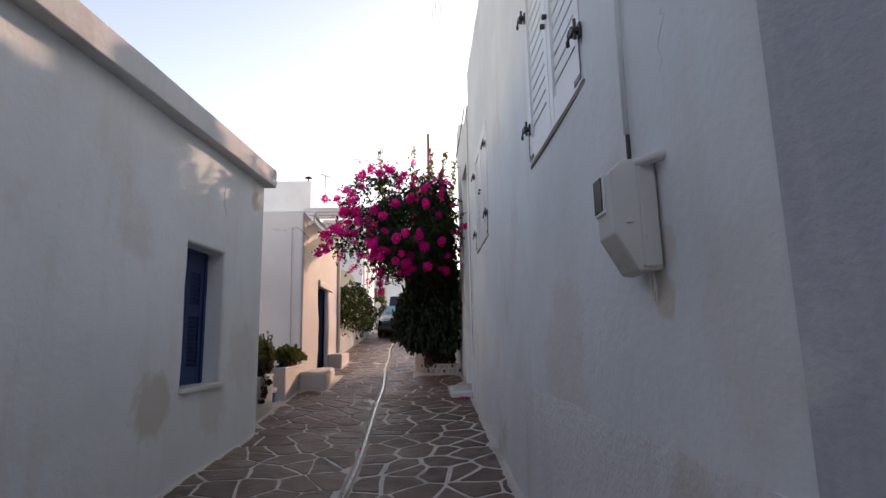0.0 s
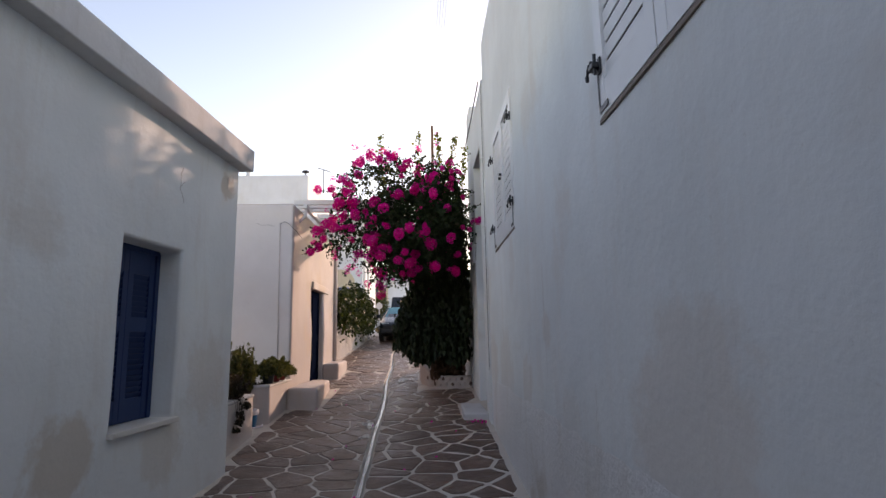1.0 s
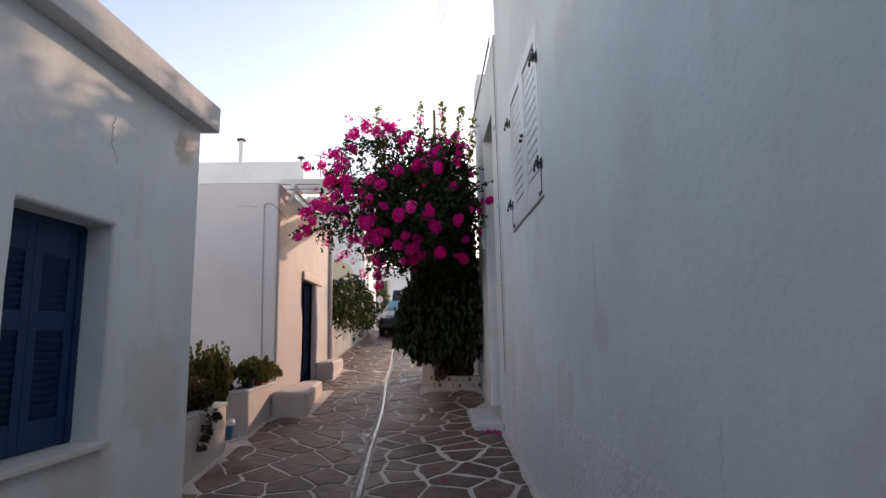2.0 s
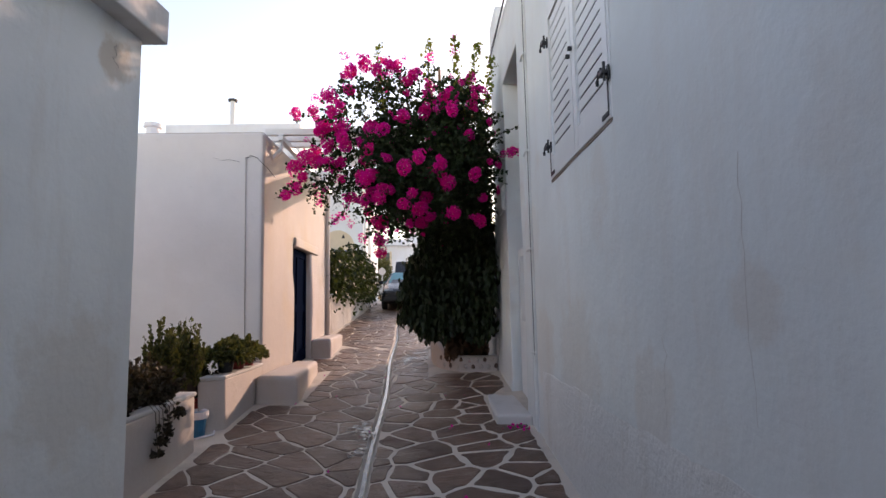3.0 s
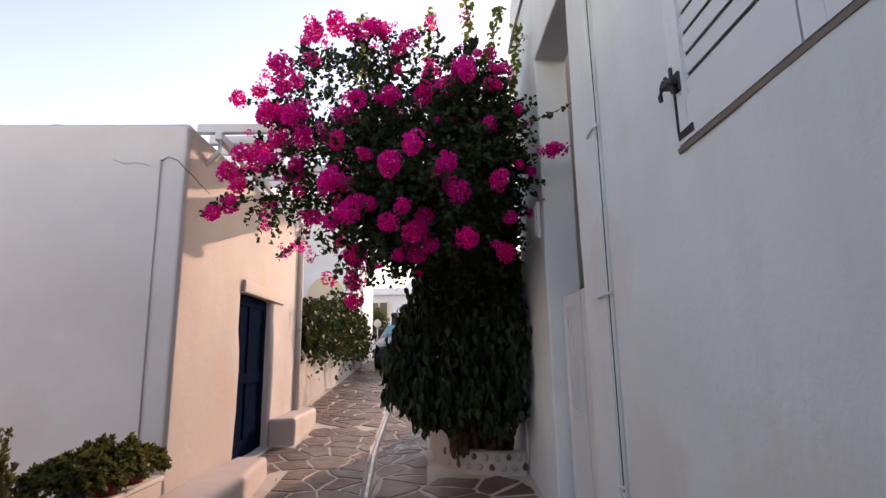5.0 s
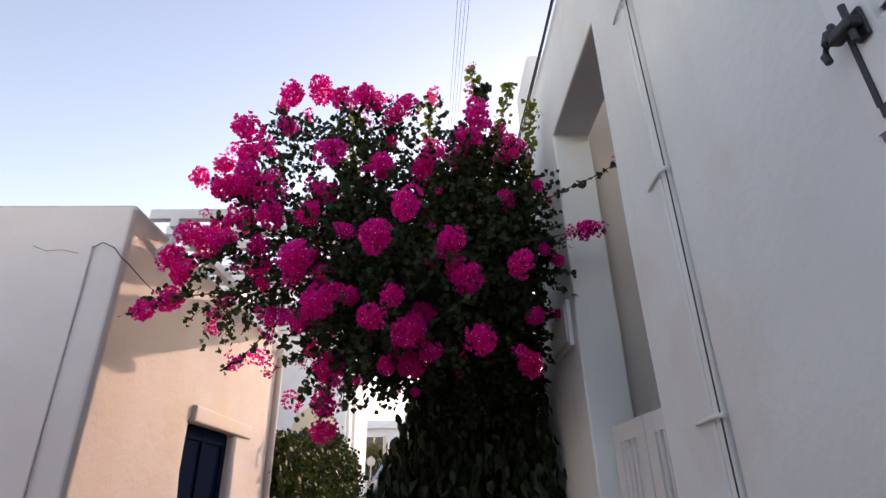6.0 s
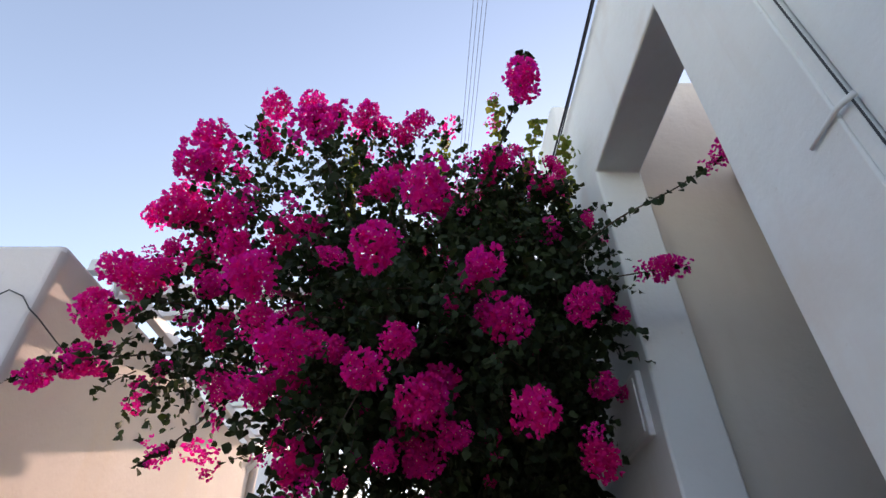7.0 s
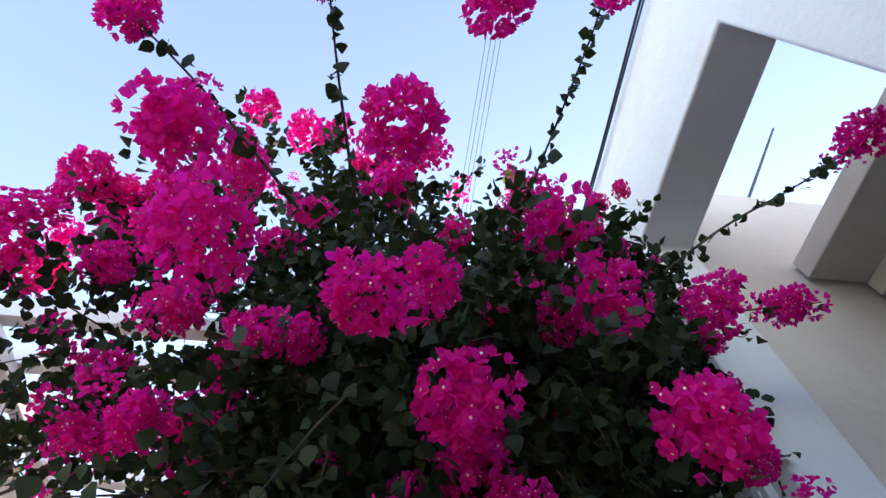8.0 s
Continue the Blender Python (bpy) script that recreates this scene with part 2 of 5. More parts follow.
def lathe(bm, at, profile, sides=20):
    """A turned shape: profile of (radius, height) round the upright through at."""
    rings = [[bm.verts.new((at[0] + r * math.cos(k * math.tau / sides), at[1] + r * math.sin(k * math.tau / sides), at[2] + z)) for k in range(sides)] for r, z in profile]
    for q, w in zip(rings, rings[1:]):
        for k in range(sides):
            bm.faces.new((q[k], q[(k + 1) % sides], w[(k + 1) % sides], w[k]))
    bm.faces.new(list(reversed(rings[0])))
    bm.faces.new(rings[-1])


def unevenness(x, y, z, amp):
    """How far hand-laid plaster swells out of its plane."""
    return amp * (noise.noise(Vector((x * 1.1, y * 1.1, z * 1.1))) + 0.4 * noise.noise(Vector((x * 3, y * 3, z * 3 + 7))))


def wall(name, pts, z0, z1, thick, openings, material, parent=None, label="", amp=0.01, step=0.22, round_=0.03):
    """A wall along plan points; it faces to the right of its direction. Openings: (segment, from, to, z0, z1)."""
    bm = bmesh.new()
    P = [Vector((p[0], p[1])) for p in pts]
    dirs = [(b - a).normalized() for a, b in zip(P, P[1:])]
    norms = [Vector((d.y, -d.x)) for d in dirs]
    cols = []
    for i, (a, b) in enumerate(zip(P, P[1:])):
        L = (b - a).length
        marks = {0.0, round(L, 4)}
        n = max(1, int(L / step))
        marks |= {round(L * k / n, 4) for k in range(n + 1)}
        cuts = [v for o in openings if o[0] == i for v in o[1:3]]
        marks = {v for v in marks if all(abs(v - c) > step * 0.4 for c in cuts) or v in (0.0, round(L, 4))} | set(cuts)
        for v in sorted(marks):
            if v == 0.0 and i > 0:
                continue
            last = abs(v - L) < 1e-3
            nn = norms[i]
            if last and i + 1 < len(norms):
                nn = (norms[i] + norms[i + 1])
                nn = nn / (1 + norms[i].dot(norms[i + 1]))
            edge = min(v, L - v)
            fade = min(1.0, edge / 0.7)
            cols.append((i, v, a + dirs[i] * v, nn, fade))
    n = max(1, int((z1 - z0) / step))
    zs = {round(z0 + (z1 - z0) * k / n, 4) for k in range(n + 1)}
    zc = [v for o in openings for v in o[3:5] if z0 < v < z1]
    zs = sorted({v for v in zs if all(abs(v - c) > step * 0.4 for c in zc) or v in (round(z0, 4), round(z1, 4))} | set(zc))
    vd = {}

    def vert(i, j, s):
        k = (i, j, s)
        if k not in vd:
            _, _, p, nn, fade = cols[i]
            if s == 0:
                d = fade * unevenness(p.x, p.y, zs[j], amp)
            else:
                d = -thick
            q = p + nn * d
            vd[k] = bm.verts.new((q.x, q.y, zs[j]))
        return vd[k]

    def solid(i, j):
        if not (0 <= i < len(cols) - 1 and 0 <= j < len(zs) - 1):
            return False
        seg = cols[i + 1][0]
        mid = (cols[i][1] if cols[i][0] == seg else 0.0) * 0.5 + cols[i + 1][1] * 0.5
        zm = (zs[j] + zs[j + 1]) / 2
        return not any(o[0] == seg and o[1] < mid < o[2] and o[3] < zm < o[4] for o in openings)

    for i in range(len(cols) - 1):
        for j in range(len(zs) - 1):
            if not solid(i, j):
                continue
            bm.faces.new((vert(i, j, 0), vert(i + 1, j, 0), vert(i + 1, j + 1, 0), vert(i, j + 1, 0)))
            bm.faces.new((vert(i, j + 1, 1), vert(i + 1, j + 1, 1), vert(i + 1, j, 1), vert(i, j, 1)))
            for (di, dj), (a, b) in {(-1, 0): ((i, j), (i, j + 1)), (1, 0): ((i + 1, j), (i + 1, j + 1)), (0, -1): ((i, j), (i + 1, j)), (0, 1): ((i, j + 1), (i + 1, j + 1))}.items():
                if not solid(i + di, j + dj):
                    bm.faces.new((vert(*a, 0), vert(*b, 0), vert(*b, 1), vert(*a, 1)))
    ob = part(name, bm, material, parent, label)
    return soften(ob, round_)


def slab(bm, pts, z0, z1):
    lo = [bm.verts.new((x, y, z0)) for x, y in pts]
    hi = [bm.verts.new((x, y, z1)) for x, y in pts]
    bm.faces.new(lo)
    bm.faces.new(hi)
    for k in range(len(pts)):
        q = (k + 1) % len(pts)
        bm.faces.new((lo[k], lo[q], hi[q], hi[k]))


LEAF = np.array([(0, 0, 0), (-0.30, 0.16, 0.06), (0.30, 0.16, 0.06), (-0.41, 0.44, 0.10), (0.41, 0.44, 0.10), (-0.22, 0.76, 0.03), (0.22, 0.76, 0.03), (0, 1.02, -0.12), (0, 0.45, 0.0)])
LEAF_F = np.array([(0, 8, 1), (0, 2, 8), (1, 8, 3), (2, 4, 8), (3, 8, 5), (4, 6, 8), (5, 8, 7), (8, 6, 7)])


def leaf_mesh(name, P, D, S, width=1.0, curl=0.25, rng=None):
    """Many leaves in one mesh: places P, pointing along D, of length S, each turned at random about its own axis."""
    P, D, S = np.asarray(P, float), np.asarray(D, float), np.asarray(S, float)
    n = len(P)
    D = D / np.linalg.norm(D, axis=1)[:, None]
    R = rng.normal(size=(n, 3))
    X = np.cross(D, R)
    X /= np.linalg.norm(X, axis=1)[:, None]
    Z = np.cross(X, D)
    t = LEAF.copy()
    t[:, 0] *= width
    w = 1 + curl * rng.normal(size=(n, 1))
    V = P[:, None, :] + S[:, None, None] * (t[None, :, 0:1] * X[:, None, :] + t[None, :, 1:2] * D[:, None, :] + (t[None, :, 2:3] * w[:, :, None]) * Z[:, None, :])
    F = (LEAF_F[None] + 9 * np.arange(n)[:, None, None]).reshape(-1, 3)
    me = bpy.data.meshes.new(name)
    V = V.reshape(-1, 3)
    me.vertices.add(len(V))
    me.vertices.foreach_set("co", V.ravel())
    me.loops.add(F.size)
    me.loops.foreach_set("vertex_index", F.ravel())
    me.polygons.add(len(F))
    me.polygons.foreach_set("loop_start", np.arange(0, F.size, 3))
    me.update(calc_edges=True)
    return me


# ---- ground ----
def gx(y):
    """The gutter's line."""
    return -0.76 - (0.034 * (y - 8) if y > 8 else 0.0) + 0.02 * math.sin(y * 1.3)


def gz(x, y):
    """Height of the street, which climbs away and falls to the gutter from both sides."""
    base = 0.08 * y - 0.14 if y < 26 else 1.94 + 0.05 * (min(y, 60) - 26)
    if y < -10:
        base = -0.94
    return base + 0.05 * min(abs(x - gx(min(max(y, 0), 26))), 2.2)


def build_ground():
    us = [-400, -120, -40, -15, -7, -4] + [round(-3 + 0.2 * k, 2) for k in range(14)] + [-0.13, -0.05, -0.03, 0.03, 0.05, 0.13] + [round(0.3 + 0.2 * k, 2) for k in range(9)] + [3, 6, 12, 40, 120, 400]
    ys = [-400, -100, -30, -12] + [round(-8 + 0.25 * k, 2) for k in range(137)] + [28, 32, 40, 50, 60, 120, 400]
    bm = bmesh.new()
    rows = []
    for y in ys:
        row = []
        for u in us:
            x = gx(min(max(y, 0), 26)) + u
            z = gz(x, y)
            if abs(u) < 0.04 and -8 <= y <= 26:
                z -= 0.03
            elif abs(u) < 3:
                z += 0.004 * noise.noise(Vector((x * 2, y * 2, 0)))
            row.append(bm.verts.new((x, y, z)))
        rows.append(row)
    for a, b in zip(rows, rows[1:]):
        for k in range(len(us) - 1):
            bm.faces.new((a[k], a[k + 1], b[k + 1], b[k]))
    g = part("ground", bm, M_MORTAR)
    return tagged(g, "pale limewashed mortar bed of a climbing paved lane", "ground", kind="structure")


ground = build_ground()

# out-of-view wall added to block skylight from the near lane
o = wall("unseen_south_wall", [(4.5, -5.0), (-4.0, -5.0)], -1.5, 5.5, 0.3, [], M_WALL_A, None, amp=0.01, step=0.6)
tagged(o, "unseen plain wall added behind the camera to darken the lower lane", "wall", kind="structure")

# ---- low house with the blue window ----
house_a = thing("low_house", (-4.7, 0.6, 0.0), "low whitewashed house with flat concrete eaves and blue shutters", "house")
AX, AS = -2.18, 0.0848


def ax(y):
    return AX + AS * (y - 7.22)


LA = math.hypot(1.0, AS)
wall("wall", [(ax(-6), -6), (AX, 7.22), (-7, 7.22), (-7, -6), (ax(-6), -6)], -1.2, 3.8, 0.4,
     [(0, (5.34 + 6) * LA, (6.14 + 6) * LA, 1.22, 2.66)], M_WALL_A, house_a, amp=0.016)
bm = bmesh.new()
slab(bm, [(ax(-6) + 0.15, -6.15), (AX + 0.15, 7.27), (-7.1, 7.27), (-7.1, -6.15)], 3.76, 4.01)
bmesh.ops.subdivide_edges(bm, edges=[e for e in bm.edges if e.calc_length() > 3], cuts=40)
for v in bm.verts:
    v.co += Vector((0.01 * noise.noise(v.co * 1.7), 0, 0.012 * noise.noise(v.co * 1.3 + Vector((5, 0, 0)))))
soften(part("roof_slab", bm, M_CONCRETE, house_a, "weathered grey-white concrete eaves slab"), 0.012, 2)

# ---- second house, with the blue door ----
house_b = thing("door_house", (-4.7, 12.6, 0.8), "whitewashed house with dark blue door and stone lintel", "house")
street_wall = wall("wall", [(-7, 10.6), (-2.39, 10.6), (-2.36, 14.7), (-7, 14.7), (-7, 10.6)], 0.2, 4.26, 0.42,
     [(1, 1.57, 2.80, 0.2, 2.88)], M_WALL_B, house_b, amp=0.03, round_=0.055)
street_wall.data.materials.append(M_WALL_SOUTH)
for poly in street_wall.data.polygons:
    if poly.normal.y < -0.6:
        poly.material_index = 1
bm = bmesh.new()
slab(bm, [(-6.9, 10.75), (-2.55, 10.75), (-2.5, 14.6), (-6.9, 14.6)], 4.0, 4.18)
part("roof", bm, M_CONCRETE, house_b)

# ---- tall house on the other side ----
house_r = thing("tall_house", (3.4, 1.5, 0.0), "tall whitewashed house with white louvred shutters", "house")
wall("wall", [(6, 8.97), (0.82, 8.97), (0.82, 1.22), (4.0, -6), (6, -6), (6, 8.97)], -1.2, 6.35, 0.4,
     [(1, 8.97 - 8.02, 8.97 - 6.52, 2.93, 4.43), (1, 8.97 - 3.83, 8.97 - 2.47, 2.91, 4.41)], M_WALL_R, house_r, amp=0.016, round_=0.012)
bm = bmesh.new()
slab(bm, [(1.0, 8.8), (1.0, 1.3), (4.1, -5.8), (5.8, -5.8), (5.8, 8.8)], 6.0, 6.15)
part("roof", bm, M_CONCRETE, house_r)

# thin sheet over the angled end, darker than the street side
wall("end_wall", [(0.824, 1.17), (4.0, -5.98)], -1.1, 6.3, 0.02, [], M_GREY, house_r, "blue-grey end wall, darker than the street wall", amp=0.004, round_=0.004)

# ---- gate wall beyond it, with the tall opening ----
gate_house = thing("gate_wall", (0.95, 12.7, 0.8), "tall whitewashed garden wall with a high gateway", "wall")
wall("wall", [(0.8, 11.9), (0.8, 8.974)], 0.2, 5.77, 0.3, [(0, 11.9 - 10.6, 11.9 - 9.47, 0.2, 4.87)], M_WALL_R, gate_house, amp=0.012, round_=0.016)

yard_house = thing("yard_house", (3.0, 10.9, 0.8), "cream rendered house behind the gateway", "house")
wall("wall", [(1.105, 10.72), (5.5, 10.72)], 0.4, 6.04, 0.3, [], M_COURT, yard_house, amp=0.01)
wall("side_wall", [(4.6, 10.7), (4.6, 9.0)], 0.4, 6.2, 0.3, [], M_COURT, yard_house, amp=0.01)
bm = bmesh.new()
box(bm, 1.8, 4.58, 9.02, 10.70, 4.84, 5.0)
box(bm, 2.15, 2.3, 9.02, 10.70, 4.72, 4.84)
soften(part("balcony_slab", bm, M_COURT, yard_house), 0.01, 2)
bm = bmesh.new()
tube(bm, [(2.09, 10.86, 6.0), (3.9, 10.86, 8.7)], 0.014)
part("roof_pole", bm, M_IRON, yard_house, "thin grey metal pole")

o = wall("garden_wall", [(0.78, 17.0), (0.78, 11.92)], 0.4, 3.0, 0.3, [], M_WALL_R, None, amp=0.012)
tagged(o, "whitewashed garden wall behind the bougainvillea", "wall", kind="structure")

# ---- buildings behind ----
back_house = thing("back_house", (-7.05, 24.0, 1.5), "white two-storey house behind the lane", "house")
wall("wall", [(-9.4, 22), (-4.72, 22), (-4.72, 28), (-9.4, 28), (-9.4, 22)], 0.5, 8.36, 0.3, [], M_WALL_FAR, back_house, step=0.6)

arch_house = thing("arch_house", (-5.1, 26.2, 1.4), "pale blue-white house with a cream arch", "house")
wall("wall", [(-7.5, 23.4), (-2.7, 23.4), (-2.7, 29), (-7.5, 29), (-7.5, 23.4)], 0.5, 6.9, 0.3, [], M_WALL_FAR, arch_house, step=0.5)

far_house = thing("far_house", (-2.0, 40.0, 2.5), "far white two-storey house with a shaded window", "house")
wall("wall", [(-9, 38), (4, 38), (4, 46), (-9, 46), (-9, 38)], 1.0, 6.2, 0.3, [(0, 5.2, 6.2, 4.25, 5.25)], M_WALL_FAR, far_house, step=0.8)

# ---- low wall with vines ----
low = wall("low_wall", [(-2.42, 14.72), (-2.6, 17), (-2.62, 23.2)], 0.6, 2.2, 0.3, [], M_RUBBLE, None, amp=0.06)
tagged(low, "rough low whitewashed wall along the paved lane", "wall", kind="structure")

# ---- bougainvillea ----
HEADS = [(-.48, 9.63, 3.47), (-.31, 9.36, 3.53), (-.93, 9.64, 3.39), (-.81, 9.74, 3.16), (-.52, 9.78, 3.08), (-.09, 9.87, 3.55), (.07, 9.95, 3.02), (.35, 10.03, 3.48),
         (.43, 10.49, 2.99), (.05, 9.33, 4.05), (-2.01, 10.67, 4.51), (-1.31, 10.18, 4.16), (.29, 10.22, 4.03), (-1.64, 10.2, 3.75), (.33, 10.36, 4.48),
         (-1.53, 10.89, 3.85), (-1.17, 10.05, 4.85), (-.38, 10.2, 4.85), (-1.8, 10.3, 3.55), (-1.25, 10.21, 3.93), (-.63, 10.38, 5.04), (0.0, 9.95, 3.38), (-.33, 9.97, 3.05), (-.79, 10.13, 3.36)]


# heads on the rim of the crown, and small sprigs on thin outward twigs
RIM_HEADS = [(-.85, 10.2, 4.9), (-1.0, 10.2, 5.0), (-.68, 10.2, 4.95), (-.47, 10.2, 4.75), (-1.3, 10.0, 4.35), (-1.42, 10.0, 4.48), (-.69, 10.1, 3.34), (-.04, 10.1, 3.47),
             (-.52, 10.1, 4.28), (-1.53, 10.5, 3.71), (-1.36, 10.5, 3.58), (-.39, 10.3, 3.04), (-.25, 10.3, 3.23), (-.32, 10.3, 2.93), (-.75, 10.3, 2.84), (-1.68, 10.4, 3.9),
             (-1.94, 10.39, 3.7), (-.42, 9.86, 3.24), (-1.12, 10.4, 4.05), (-1.38, 10.3, 4.12), (-.3, 10.22, 3.13), (-.2, 10.2, 3.0), (-1.22, 10.15, 4.62), (-1.5, 10.35, 3.98)]
SPRIGS = [(-1.24, 10.5, 2.98), (-1.64, 10.5, 3.25), (-1.56, 10.5, 3.43), (-1.34, 10.6, 5.3), (-.53, 10.6, 5.25), (-.83, 10.6, 5.2), (-1.14, 10.6, 5.3), (-.97, 10.5, 3.24),
          (-1.03, 10.5, 3.0), (-.59, 10.5, 3.02), (-1.59, 10.6, 4.7), (.14, 10.6, 5.35), (.5, 10.5, 4.6), (-1.0, 10.5, 3.6), (-.1, 10.0, 4.3)]


def cluster_mesh(seed, flowers=170, radius=0.1):
    """One head of bougainvillea: papery three-bract flowers facing outward from a lumpy ball."""
    rng = np.random.default_rng(seed)
    verts, faces, mats = [], [], []
    lobes = [(Vector(rng.normal(size=3)).normalized() * radius * 0.36, radius * rng.uniform(0.55, 0.78)) for _ in range(5)]
    for k in range(flowers):
        c, r = lobes[k % 5]
        d = Vector(rng.normal(size=3)).normalized()
        p = c + d * r
        out = (d + 0.35 * Vector(rng.normal(size=3))).normalized()
        side = out.orthogonal().normalized()
        size = rng.uniform(0.018, 0.028)
        for q in range(3):
            a = q * math.tau / 3 + rng.uniform(-0.3, 0.3)
            u = (Matrix.Rotation(a, 3, out) @ side).normalized()
            v = out.cross(u)
            open_ = rng.uniform(0.35, 1.1)
            b0 = len(verts)
            for f, w, h in ((0, 0, 0), (0.35, -0.36, 0.28), (0.4, 0, 0.40), (0.35, 0.36, 0.28), (0.75, -0.30, 0.62), (0.75, 0, 0.70), (0.75, 0.30, 0.62), (1.05, rng.uniform(-0.1, 0.1), 0.78)):
                verts.append(p + size * (u * f * open_ + v * w * 1.15 + out * h * (1.35 - open_ * 0.5)))
            faces += [(b0, b0 + 2, b0 + 1), (b0, b0 + 3, b0 + 2), (b0 + 1, b0 + 2, b0 + 5, b0 + 4), (b0 + 2, b0 + 3, b0 + 6, b0 + 5), (b0 + 4, b0 + 5, b0 + 7), (b0 + 5, b0 + 6, b0 + 7)]
            mats += [0] * 6
        if rng.random() < 0.35:
            b0 = len(verts)
            t = p + out * size * 0.75
            for q in range(4):
                a = q * math.tau / 4
                verts.append(t + (side * math.cos(a) + out.cross(side) * math.sin(a)) * 0.0035)
            faces.append((b0, b0 + 1, b0 + 2, b0 + 3))
            mats.append(1)
    me = bpy.data.meshes.new("flower_cluster")
    me.from_pydata([tuple(v) for v in verts], [], faces)
    me.materials.append(M_BRACT)
    me.materials.append(M_PETAL)
    me.polygons.foreach_set("material_index", mats)
    me.update()
    return me


CLUSTERS = [cluster_mesh(s) for s in range(6)]
SPRAYS = [cluster_mesh(20 + s, 34, 0.085) for s in range(3)]

plant = thing("bougainvillea", (0.35, 12.2, 0.9), "large bougainvillea with magenta bracts arching over the lane", "shrub")


def build_bougainvillea():
    rng = np.random.default_rng(4)
    # lobes of the crown: centre, radii
    lobes = [((-0.45, 10.8, 4.0), (1.0, 0.75, 0.85)), ((0.25, 10.8, 4.0), (0.46, 0.7, 0.95)), ((0.25, 11.2, 4.7), (0.45, 0.5, 0.6)), ((-1.15, 10.7, 3.95), (0.65, 0.55, 0.6)),
             ((-0.5, 10.8, 4.7), (0.85, 0.55, 0.5)), ((-1.6, 10.6, 3.6), (0.5, 0.4, 0.3)), ((0.2, 11.4, 3.4), (0.48, 0.6, 0.7)), ((-0.3, 10.3, 3.45), (0.6, 0.4, 0.4)),
             ((-1.05, 10.5, 4.5), (0.6, 0.45, 0.5)), ((-0.6, 10.6, 3.15), (0.6, 0.4, 0.25)), ((-0.3, 11.1, 3.85), (0.85, 0.45, 0.8))]
    weights = np.array([4, 4.0, 1.0, 1.0, 1.6, 0.5, 2.6, 1.2, 0.8, 0.9, 4.8])
    P, D, S = [], [], []
    twigs = bmesh.new()
    ends = []
    for k in range(5000):
        c, r = lobes[rng.choice(len(lobes), p=weights / weights.sum())]
        d = rng.normal(size=3)
        d /= np.linalg.norm(d)
        rad = rng.uniform(0.15, 1.0) ** 0.45
        start = np.array(c) + d * np.array(r) * rad * 0.85
        way = d * 0.7 + rng.normal(size=3) * (0.3 if start[0] < -1.0 else 0.5)
        way /= np.linalg.norm(way)
        if (start[2] > 4.15 or start[0] < -0.8 or start[1] < 10.15) and rng.random() < (0.5 if start[0] < -0.8 else 0.42):
            continue
        L = rng.uniform(0.15, 0.34)
        n = int(rng.integers(12, 20))
        pts = []
        for i in range(n):
            f = i / n
            p = start + way * L * f + np.array((0, 0, -0.12)) * f * f * L * 2
            pts.append(p)
            P.append(p + rng.normal(size=3) * 0.014)
            D.append(way * 0.5 + rng.normal(size=3) * 0.75 + np.array((0, 0, -0.35)))
            S.append(rng.uniform(0.028, 0.047))
        if k % 4 == 0:
            tube(twigs, [pts[0], pts[n // 2], pts[-1]], 0.004, 0.0015, 4)
        ends.append((pts[-1], d, rad))
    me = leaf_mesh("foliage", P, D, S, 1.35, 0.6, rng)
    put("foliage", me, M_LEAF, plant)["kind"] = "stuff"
    part("twig_tangle", twigs, M_BARK, plant)["kind"] = "stuff"
    # flower heads: the well-seen ones, then smaller ones on outward twigs
    for i, h in enumerate(HEADS):
        ob = put("flower_cluster", CLUSTERS[i % 6], None, plant)
        s = 0.92 + 0.1 * math.sin(i * 2.3 + 2)
        ob.matrix_basis = Matrix.LocRotScale(h, Euler((i * 1.1, i * 0.7, i * 2.1)), (s * (1 + 0.14 * math.sin(i * 1.3)), s, s * (0.88 + 0.12 * math.cos(i * 2.9))))
    for i, h in enumerate(RIM_HEADS):
        ob = put("flower_cluster", SPRAYS[i % 3] if i % 5 == 4 else CLUSTERS[i % 6], None, plant)
        s = 0.85 + 0.2 * math.sin(i * 1.7)
        ob.matrix_basis = Matrix.LocRotScale(h, Euler((i * 0.9, i * 1.7, i * 1.3)), (s, s, s * 0.9))
    for i, h in enumerate(SPRIGS):
        ob = put("flower_cluster", SPRAYS[i % 3], None, plant)
        s = 0.6 + 0.2 * math.sin(i * 2.9)
        ob.matrix_basis = Matrix.LocRotScale(h, Euler((i * 2.9, i * 0.7, i * 1.9)), (s, s, s))
    count = 0
    for p, d, rad in ends:
        if rad < 0.72 or count >= 185:
            continue
        if d[1] > 0.45 or p[1] < 9.95 or (p[0] > 0.3 and p[2] < 3.3):
            continue
        left = p[0] < -0.9
        if rng.random() > (0.75 if left or (p[2] > 4.4 and p[0] < 0.1) else 0.16):
            continue
        mesh = (CLUSTERS + SPRAYS)[int(rng.integers(0, 9))]
        ob = put("flower_cluster", mesh, None, plant)
        s = rng.uniform(0.4, 0.9) if left or p[2] > 4.4 else rng.uniform(0.25, 0.6)
        ob.matrix_basis = Matrix.LocRotScale(p + d * (0.06 if left else 0.05), Euler(rng.uniform(0, 6, 3)), s * Vector(rng.uniform(0.7, 1.35, 3)))
        count += 1


build_bougainvillea()


